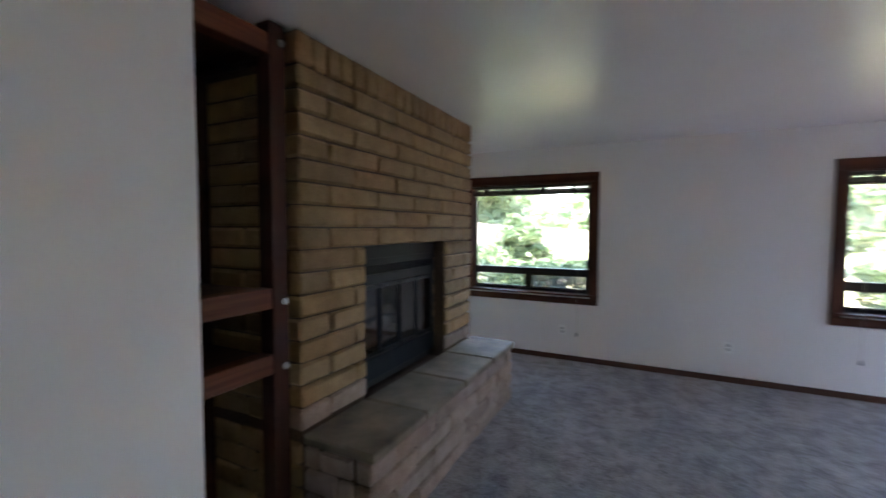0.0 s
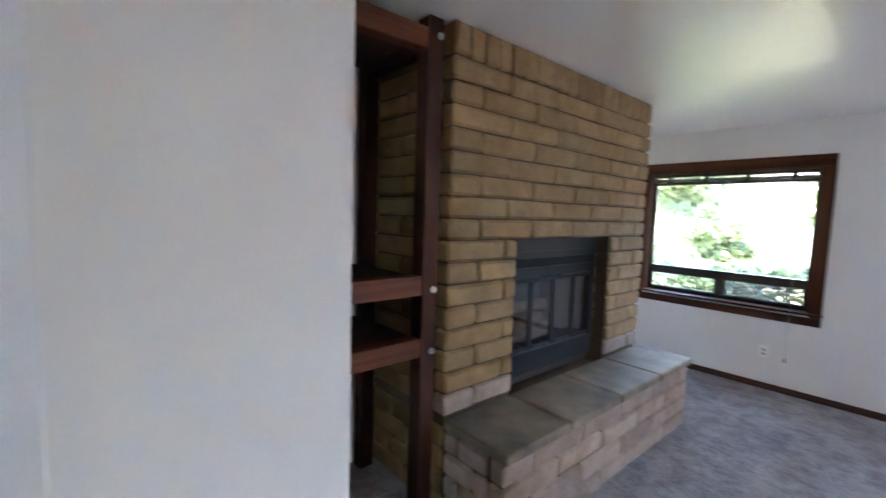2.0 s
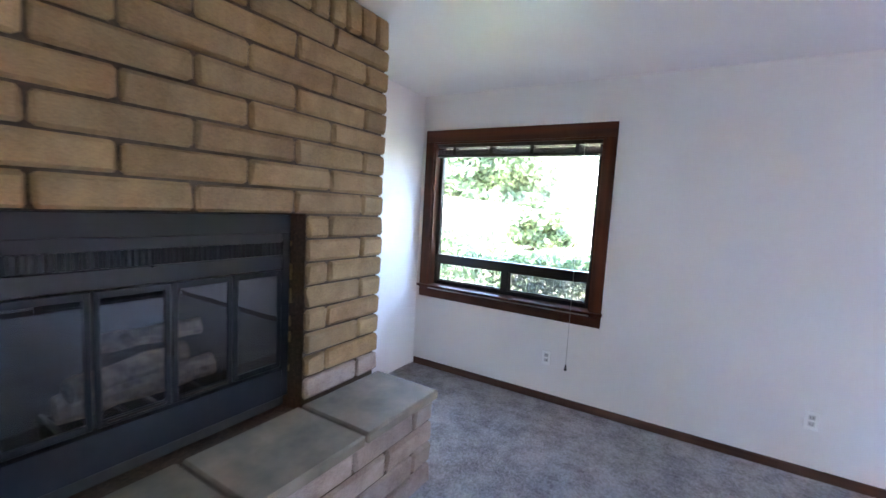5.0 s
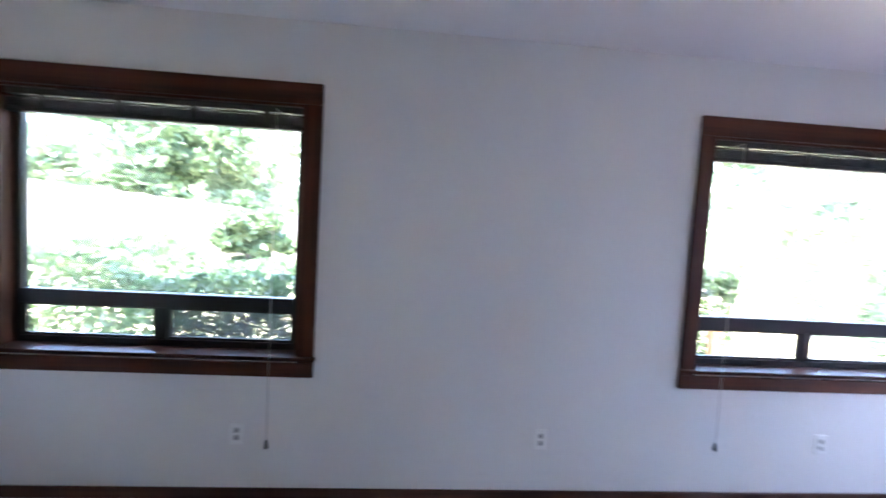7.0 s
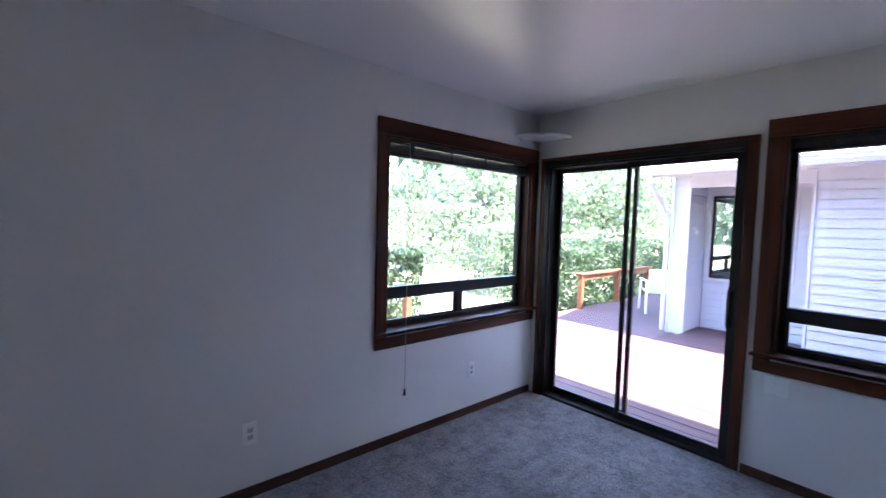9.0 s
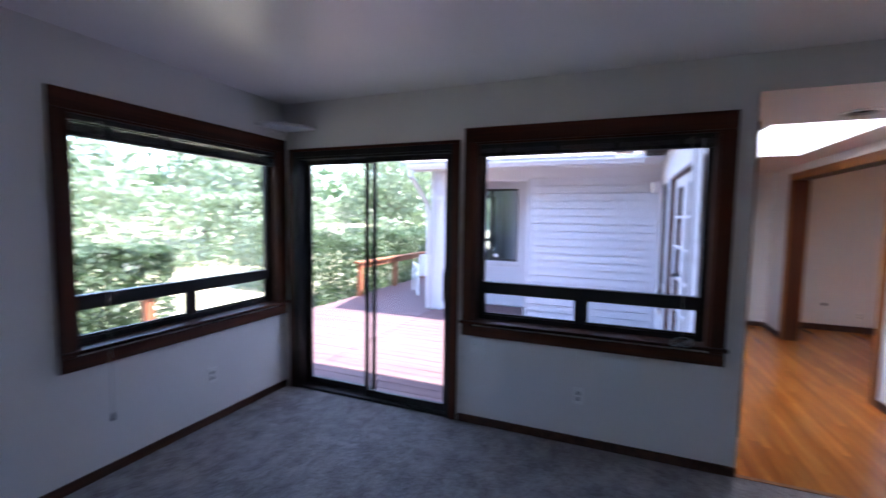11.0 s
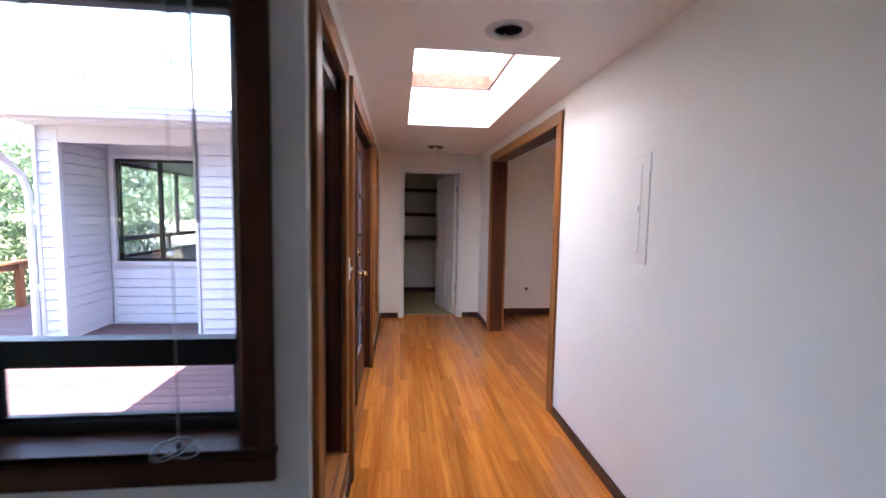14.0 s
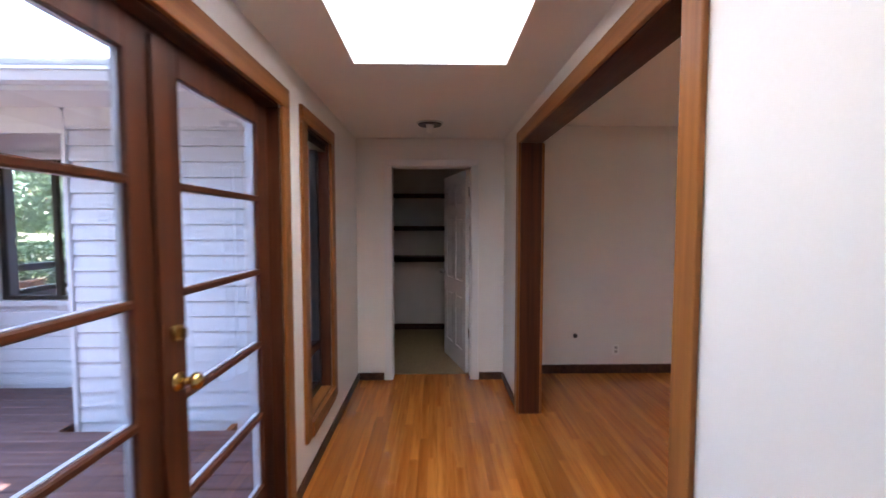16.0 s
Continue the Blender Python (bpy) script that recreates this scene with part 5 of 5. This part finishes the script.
for k in range(len(prof)):
    gut.faces.new((a[k], a[(k + 1) % len(prof)], b[(k + 1) % len(prof)], b[k]))
gut.faces.new(a[::-1])
gut.faces.new(b)
part("gutter", gut, M_WHITEEXT, wing, "white metal gutter")
part("fascia", boxes((7.932, 7.955, -3.02, 0.42, 2.28, 2.43)), M_WHITEEXT, wing)
bm = bmesh.new()
for p, q in (((7.87, 0.38, 2.31), (7.87, 0.38, 2.22)), ((7.87, 0.38, 2.22), (8.20, 0.38, 2.02)), ((8.20, 0.38, 2.02), (8.50, 0.37, 1.80)), ((8.50, 0.37, 1.80), (8.56, 0.36, 1.60)), ((8.56, 0.36, 1.60), (8.56, 0.36, -0.4))):
    rod(bm, p, q, 0.035, n=8)
part("downspout", bm, M_WHITEEXT, wing, "white downspout bending to the corner")
rf = bmesh.new()
pts = [(7.80, -2.66, 2.42), (7.80, 0.50, 2.42), (16.2, 0.50, 5.81), (16.2, -0.64, 5.81)]
t4 = [rf.verts.new(p) for p in pts]
b4 = [rf.verts.new((p[0], p[1], p[2] - 0.035)) for p in pts]
rf.faces.new(t4)
rf.faces.new(b4[::-1])
for k in range(4):
    rf.faces.new((t4[k], b4[k], b4[(k + 1) % 4], t4[(k + 1) % 4]))
bmesh.ops.recalc_face_normals(rf, faces=rf.faces)
wroof = part("roof", rf, M_SHINGLE, wing, "pale sunlit shingle roof slope")
# a small gable where the hall roof meets the wing; dark bark brown paints its shade
part("gable_wall", boxes((9.5, 9.6, -3.9, -1.6, 2.385, 4.2)), M_BARK_GABLE, wing, "gable boards coloured dark brown for shade")
for k in range(6):
    part("gable_batten", boxes((9.47, 9.499, -3.9, -1.6, 2.62 + k * 0.24, 2.645 + k * 0.24)), M_FENCE, wing)
part("rake_board", boxes((8.02, 8.06, -2.98, -2.90, 2.385, 2.72), bevel=0.004), M_WHITEEXT, wing)

# lantern beside the french doors, outdoors
ln = thing("wall_lantern", (8.45, YN + 0.14, 1.95), "small white outdoor wall lantern", "lantern")
part("bracket", boxes((8.42, 8.48, YN + 0.141, YN + 0.16, 2.02, 2.12), (8.44, 8.46, YN + 0.16, YN + 0.23, 2.08, 2.10)), M_WHITEEXT, ln)
bm = bmesh.new()
rod(bm, (8.45, YN + 0.23, 1.95), (8.45, YN + 0.23, 2.10), 0.045, 0.06, 8)
part("shade", bm, M_WHITEEXT, ln)


# patio chair
def patio_chair(x, y, rz):
    c = thing("patio_chair", (x, y, DECK_Z), "white moulded patio armchair on the deck", "chair")
    m = pose(x, y, DECK_Z, 0, 0, rz)

    def put(name, bm):
        bmesh.ops.transform(bm, matrix=m, verts=bm.verts)
        part(name, bm, M_PLASTIC, c)
    put("seat", boxes((-0.24, 0.24, -0.24, 0.22, 0.38, 0.41), bevel=0.01))
    bm = boxes((-0.24, 0.24, 0.20, 0.23, 0.41, 0.86), bevel=0.012)
    bmesh.ops.rotate(bm, verts=bm.verts, cent=(0, 0.2, 0.41), matrix=Euler((radians(-12), 0, 0)).to_matrix())
    put("backrest", bm)
    for sx in (-1, 1):
        put("armrest", boxes((sx * 0.27 - 0.03, sx * 0.27 + 0.03, -0.26, 0.24, 0.60, 0.625), bevel=0.008))
        for fy2, lean in ((-0.24, -0.05), (0.24, 0.09)):
            bm = bmesh.new()
            rod(bm, (sx * 0.27, fy2, 0.60), (sx * 0.28, fy2 + lean, 0.0), 0.022, n=8)
            put("leg", bm)


patio_chair(10.0, 1.0, 125)


# ---- planting ----
def leaves(name, spots, size, mat, seed, normals=None):
    """Many small pointed leaves, one at each spot."""
    rng = np.random.default_rng(seed)
    n = len(spots)
    d1 = rng.normal(size=(n, 3))
    d1 /= np.linalg.norm(d1, axis=1)[:, None]
    d2 = np.cross(d1, rng.normal(size=(n, 3)))
    d2 /= np.linalg.norm(d2, axis=1)[:, None]
    s = size * rng.uniform(0.6, 1.35, n)[:, None]
    v = np.stack([spots - d1 * s, spots + d2 * s * 0.45, spots + d1 * s, spots - d2 * s * 0.45], 1).reshape(-1, 3)
    me = bpy.data.meshes.new(name)
    me.from_pydata(v.tolist(), [], np.arange(4 * n).reshape(-1, 4).tolist())
    me.materials.append(mat)
    return me


def hedge(name, x0, x1, y0, y1, z0, z1, n, seed, label, size=0.05, mat=None):
    """A clipped hedge: leaves thick near its uneven surface, some twigs of shade inside."""
    rng = np.random.default_rng(seed)
    p = rng.uniform((x0, y0, z0), (x1, y1, z1), (n, 3))
    k = rng.integers(0, 4, n)
    dep = np.abs(rng.normal(0, 0.10, n))
    p[k == 0, 1] = y0 + dep[k == 0]
    p[k == 1, 2] = z1 - dep[k == 1]
    p[k == 2, 1] = y1 - dep[k == 2]
    wob = 0.10 * np.sin(p[:, 0] * 2.1 + seed) + 0.07 * np.sin(p[:, 0] * 5.3 + 1.7 * seed) + 0.05 * np.sin(p[:, 2] * 6 + p[:, 0] * 3)
    p[:, 1] += wob
    p[:, 2] += wob * 0.8
    ob = new(name, leaves(name, p, size, mat or M_HEDGE, seed))
    return tagged(ob, label, "hedge", kind="stuff")


hedge("hedge", 8.5, 15.5, 2.55, 3.7, -0.5, 1.12, 26000, 3, "dense sunlit laurel hedge beyond the deck rail")
hedge("hedge", -6.0, 1.9, 1.35, 2.9, -0.5, 1.06, 32000, 5, "low sunlit hedge below the living room window")
hedge("hedge", 4.25, 5.65, 2.75, 3.7, -0.5, 1.12, 10000, 8, "leafy shrub beside the lawn")
hedge("hedge", 10.2, 12.4, 5.6, 7.0, -0.5, 1.5, 9000, 14, "rounded shrub on the lawn, leaves coloured pale as if sunlit", 0.06, M_SUNLIT_LEAF)
hedge("hedge", 7.5, 21.0, 10.5, 12.5, -0.4, 2.3, 15000, 15, "bushes at the edge of the lawn, coloured pale as if sunlit", 0.10, M_SUNLIT_LEAF)
hedge("hedge", 2.0, 12.0, -11.6, -10.4, -0.5, 1.5, 15000, 11, "dark hedge outside the kitchen window", 0.07)


def tree(x, y, h, r, seed, mat, n=9000, label="leafy garden tree with an uneven crown", size=0.10, low=0.35):
    rng = np.random.default_rng(seed)
    z0 = -0.5 + (0.035 * max(0, y - 6) if y < 60 else 1.9)
    t = thing("tree", (x, y, z0), label, "tree", "garden trees")
    bm = bmesh.new()
    prev, pr = Vector((x, y, z0 - 0.1)), 0.045 * h * 0.5
    tips = []
    for i in range(5):
        nxt = prev + Vector((rng.normal(0, 0.03 * h), rng.normal(0, 0.03 * h), h * 0.15))
        rod(bm, prev, nxt, pr, pr * 0.8, 9)
        pr *= 0.8
        prev = nxt
        if i >= 1:
            for k in range(3):
                a = rng.uniform(0, 2 * math.pi)
                tip = prev + Vector((math.cos(a) * r * rng.uniform(0.5, 0.95), math.sin(a) * r * rng.uniform(0.5, 0.95), h * rng.uniform(0.02, 0.24)))
                midp = (prev + tip) / 2 + Vector((0, 0, h * 0.03))
                rod(bm, prev, midp, pr * 0.55, pr * 0.35, 6)
                rod(bm, midp, tip, pr * 0.35, pr * 0.12, 6)
                tips += [tip, midp]
    tips.append(prev + Vector((0, 0, h * 0.15)))
    part("trunk", bm, M_BARK_GABLE, t)
    cl = []
    per = n // (len(tips) * 2)
    for tp in tips:
        for k in range(2):
            c = np.array(tp) + rng.normal(0, r * 0.16, 3)
            c[2] = max(c[2], z0 + h * low)
            q = rng.normal(0, 1, (per, 3))
            q *= (rng.uniform(0.3, 1.0, per) ** 0.5 / np.linalg.norm(q, axis=1))[:, None]
            cl.append(c + q * np.array((1, 1, 0.7)) * r * rng.uniform(0.22, 0.42))
    me = leaves("crown", np.concatenate(cl) - np.array((x, y, z0)), size, mat, seed + 1)
    cr = new("crown", me)
    cr.parent = t
    return t


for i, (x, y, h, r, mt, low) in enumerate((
        (-5.2, 15.5, 5.0, 2.2, M_SUNLIT_LEAF, 0.25), (3.2, 23.0, 5.0, 3.0, M_SUNLIT_LEAF, 0.2), (9.8, 16.0, 4.6, 2.8, M_SUNLIT_LEAF, 0.15), (16.5, 14.0, 4.6, 3.0, M_SUNLIT_LEAF, 0.15),
        (22.5, 9.0, 5.2, 3.4, M_SUNLIT_LEAF, 0.1), (27.0, 6.0, 8.0, 4.2, M_SUNLIT_LEAF, 0.1), (19.0, 19.0, 8.5, 4.2, M_TREE, 0.15),
        (11.5, 28.0, 7.0, 4.0, M_SUNLIT_LEAF, 0.15), (-9.0, 27.0, 7.5, 4.2, M_SUNLIT_LEAF, 0.2), (34.0, 14.0, 11.0, 5.5, M_TREE, 0.1), (0.6, 17.0, 3.6, 2.0, M_SUNLIT_LEAF, 0.15), (-2.4, 8.0, 2.3, 0.75, M_TREE, 0.2), (-7.6, 12.2, 6.0, 2.4, M_TREE, 0.38), (6.8, -16.5, 4.0, 2.2, M_TREE, 0.1), (-10.5, 7.5, 5.5, 2.8, M_SUNLIT_LEAF, 0.12), (-14.5, 11.0, 8.0, 3.8, M_TREE, 0.12), (-17.0, 7.0, 7.0, 3.6, M_SUNLIT_LEAF, 0.1))):
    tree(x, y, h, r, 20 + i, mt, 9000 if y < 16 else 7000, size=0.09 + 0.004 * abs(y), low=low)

# far woods
rng = np.random.default_rng(77)
ang = rng.uniform(0, 2 * np.pi, 16000)
rad = rng.uniform(60, 80, 16000)
hz = rng.uniform(0, 1, 16000) ** 1.2 * (9 + 3 * np.sin(ang * 9) + 2 * np.sin(ang * 23))
far = new("far_woods", leaves("far_woods", np.stack([5 + rad * np.cos(ang), rad * np.sin(ang), hz], 1), 1.1, M_TREE, 78))
tagged(far, "distant wooded skyline", "woods", kind="stuff")

# fence of grey boards
def fence(pts, tops, label):
    f0 = Vector(pts[0])
    f = thing("fence", (f0.x, f0.y, -0.5), label, "fence")
    me = mesh_of("fence_board", boxes((-0.068, 0.068, -0.01, 0.01, 0, 1)), M_FENCE)
    for (p, q), (ta, tb) in zip(zip(pts, pts[1:]), zip(tops, tops[1:])):
        p, q = Vector(p), Vector(q)
        d = q - p
        n = int(d.length / 0.145)
        ang2 = math.atan2(d.y, d.x)
        for i in range(n):
            c = p + d * ((i + 0.5) / n)
            top = ta + (tb - ta) * (i + 0.5) / n + random.uniform(-0.02, 0.02)
            o = new("board", me)
            o.parent = f
            o.matrix_basis = Matrix.Translation(Vector((c.x, c.y, -0.5)) - BASES[f]) @ Euler((0, random.uniform(-0.012, 0.012), ang2)).to_matrix().to_4x4() @ Matrix.Diagonal((1, 1, top + 0.5, 1))
        bm = bmesh.new()
        for h in (0.1, min(ta, tb) - 0.25):
            off = Vector((-d.y, d.x)).normalized() * 0.035
            rod(bm, (p.x + off.x, p.y + off.y, h), (q.x + off.x, q.y + off.y, h), 0.03, n=4)
        part("stringer", bm, M_FENCE, f)
    return f


fence([(-6.2, 6.2), (-2.6, 9.0), (-0.6, 10.2)], [1.95, 1.62, 1.5], "weathered grey board fence behind the hedge")
fence([(-0.2, 11.0), (4.6, 12.6)], [1.35, 1.3], "lower weathered board fence further back")

# ---- siding boards, deck boards, floor planks and bricks ----
PITCH = 0.119


def lap_mesh(l):
    """One lap board, thicker at its lower edge; length along y, face towards -x."""
    bm = bmesh.new()
    prof = [(0.010, 0.002), (-0.024, 0.0), (-0.024, 0.004), (-0.007, PITCH - 0.007), (0.010, PITCH - 0.007)]
    a = [bm.verts.new((px, 0, pz)) for px, pz in prof]
    b = [bm.verts.new((px, l, pz)) for px, pz in prof]
    for k in range(5):
        bm.faces.new((a[k], a[(k + 1) % 5], b[(k + 1) % 5], b[k]))
    bm.faces.new(a[::-1])
    bm.faces.new(b)
    bmesh.ops.recalc_face_normals(bm, faces=bm.faces)
    return mesh_of("siding_board", bm, M_SIDING)


def lap_row(me, x, y, z, rz):
    o = new("siding_board", me)
    o.parent = wing
    o.matrix_basis = Matrix.Translation(Vector((x, y, z)) - BASES[wing]) @ Euler((0, 0, radians(rz))).to_matrix().to_4x4()


LM1, LM2, LM3 = lap_mesh(3.285 - 1.39), lap_mesh(1.41), lap_mesh(RX - WX - 0.045)
LM4 = lap_mesh(0.149)
LM2L, LM2R = lap_mesh(WY0 - 0.052 + 1.35), lap_mesh(0.06 - WY1 - 0.052)
for k in range(27):
    z = -0.418 + k * PITCH
    if z < 2.20:
        lap_row(LM1, WX, -3.285, z, 0)
        lap_row(LM3, RX - 0.02, 0.098, z, 90)
        lap_row(LM4, WX, 0.1355, z, 0)
    if z + PITCH < WZ0 - 0.04 or z > WZ1 + 0.05:
        if z < 2.15:
            lap_row(LM2, RX, -1.35, z, 0)
    elif z < 2.15:
        lap_row(LM2L, RX, -1.35, z, 0)
        if 0.06 - WY1 - 0.052 > 0.02:
            lap_row(LM2R, RX, WY1 + 0.052, z, 0)

dm = mesh_of("deck_board", boxes((-0.069, 0.069, -2.70, 2.70, -0.027, 0.0), bevel=0.004), M_DECK)
for i in range(52):
    x = 4.885 + i * 0.1455
    if x > 12.3:
        break
    y1 = 2.12
    y0 = -3.28
    if x > WX - 0.1:
        y0 = 0.33
    if WX - 0.1 < x < RX - 0.05:
        o2 = new("deck_board", dm)
        o2.parent = deck
        o2.matrix_basis = Matrix.Translation(Vector((x, (-1.345 + 0.08) / 2, DECK_Z)) - BASES[deck]) @ Matrix.Diagonal((1, 1.425 / 5.4, 1, 1))
    o = new("deck_board", dm)
    o.parent = deck
    o.matrix_basis = Matrix.Translation(Vector((x, (y0 + y1) / 2, DECK_Z + random.uniform(-0.001, 0.001))) - BASES[deck]) @ Matrix.Diagonal((1, (y1 - y0) / 5.4, 1, 1))
for i in range(15):
    x = 4.885 - (i + 1) * 0.1455
    o = new("deck_board", dm)
    o.parent = deck
    o.matrix_basis = Matrix.Translation(Vector((x, (0.17 + 2.12) / 2, DECK_Z)) - BASES[deck]) @ Matrix.Diagonal((1, 1.95 / 5.4, 1, 1))

# floor strips
PW = 0.0585
PL = {}


def strip(parent, x0, x1, y0, z=0.0):
    l = round((x1 - x0) / 0.05) * 0.05
    if l not in PL:
        PL[l] = mesh_of("floor_plank", boxes((0.0002, l - 0.0002, 0.0002, PW - 0.0002, -0.0035, 0.0)), M_PLANK)
    o = new("floor_plank", PL[l])
    o.parent = parent
    o.matrix_basis = Matrix.Translation(Vector((x0, y0, z)) - BASES[parent]) @ Matrix.Diagonal(((x1 - x0) / l, 1, 1, 1))


rr = random.Random(4)
rows = int((YN + 0.0 - YS) / PW) + 1
for j in range(rows):
    x = XE + 0.022
    y = YS + j * PW
    first = True
    while x < 9.449:
        l = rr.uniform(0.5, 1.9) * (rr.uniform(0.3, 1) if first else 1)
        first = False
        x1 = min(9.449, x + l)
        if 9.449 - x1 < 0.2:
            x1 = 9.449
        strip(hall_floor, x, x1, y)
        x = x1
for j in range(54):
    x = 6.291
    y = YS - 0.001 - (j + 1) * PW
    while x < 9.449:
        x1 = min(9.449, x + rr.uniform(0.8, 2.4))
        if 9.449 - x1 < 0.25:
            x1 = 9.449
        strip(dining_floor, x, x1, y)
        x = x1

# bricks
D = 0.095
PB = 0.436
zrows = [OZ0 + k * (OZ1 - OZ0) / 8 for k in range(9)] + [OZ1 + (k + 1) * (2.338 - OZ1) / 8 for k in range(8)]
cnt = 0
for r in range(16):
    z0, z1 = zrows[r], zrows[r + 1]
    h = z1 - z0 - G
    half = (15 - r) % 2 == 1
    cuts = [FY0]
    y = -3.306 if half else -3.097
    while y < FY1 - 0.05:
        cuts.append(y)
        y += PB
    cuts.append(FY1)
    for a, b in zip(cuts, cuts[1:]):
        pieces = [(a, b)]
        if r < 8:
            pieces = []
            if a < OY0:
                pieces.append((a, min(b, OY0)))
            if b > OY1:
                pieces.append((max(a, OY1), b))
        for p, q in pieces:
            if q - p < 0.04:
                continue
            cnt += 1
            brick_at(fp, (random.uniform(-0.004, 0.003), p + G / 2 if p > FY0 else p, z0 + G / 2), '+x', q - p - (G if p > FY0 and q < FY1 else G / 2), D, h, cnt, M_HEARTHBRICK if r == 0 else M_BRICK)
    # north side, seen past the corner, and the south side inside the bookcase
    xs = [-D - 0.012, -0.40, -0.69] if half else [-D - 0.012, -0.25, -0.69]
    for a, b in zip(xs[1:], xs):
        cnt += 1
        brick_at(fp, (b - G, FY1 + random.uniform(-0.003, 0.002), z0 + G / 2), '+y', b - a - G, 0.08, h, cnt)
        brick_at(fp, (a, FY0, z0 + G / 2), '-y', b - a - G, 0.08, h, cnt)
    # reveals of the opening
    if r < 8:
        brick_at(fp, (-0.255, OY1 + 0.001, z0 + G / 2), '-y', 0.155, 0.05, h, cnt)
ns = 20
ps = (FY1 - FY0) / ns
for k in range(ns):
    brick_at(fp, (random.uniform(-0.004, 0.003), FY0 + k * ps + G / 2, 2.338 + G / 2), '+x', ps - G, D, ZC - 2.338 - G - 0.002, k)
# hearth front and ends
hz = [0.013 + k * (0.488 - 0.013) / 4 for k in range(5)]
for r in range(4):
    half = r % 2
    cuts = [FY0]
    y = FY0 + (PB / 2 if half else PB)
    while y < FY1 - 0.05:
        cuts.append(y)
        y += PB
    cuts.append(FY1)
    for a, b in zip(cuts, cuts[1:]):
        cnt += 1
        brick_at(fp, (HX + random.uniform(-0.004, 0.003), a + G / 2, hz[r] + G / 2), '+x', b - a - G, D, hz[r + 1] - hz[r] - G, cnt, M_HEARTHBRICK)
    mid = 0.10 if half else 0.21
    for a, b in ((0.0, mid), (mid, HX - D - 0.006)):
        cnt += 1
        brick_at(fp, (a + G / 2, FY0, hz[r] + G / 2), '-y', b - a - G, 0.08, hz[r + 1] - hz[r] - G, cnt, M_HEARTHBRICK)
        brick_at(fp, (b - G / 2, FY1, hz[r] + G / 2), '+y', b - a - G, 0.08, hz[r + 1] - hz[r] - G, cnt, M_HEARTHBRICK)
    # flanks of the breast down to the floor
    xs = [-0.012, -0.23, -0.46, -0.69] if half else [-0.012, -0.34, -0.69]
    for a, b in zip(xs[1:], xs):
        cnt += 1
        brick_at(fp, (a, FY0, hz[r] + G / 2), '-y', b - a - G, 0.08, hz[r + 1] - hz[r] - G, cnt)
        brick_at(fp, (b - G, FY1, hz[r] + G / 2), '+y', b - a - G, 0.08, hz[r + 1] - hz[r] - G, cnt)
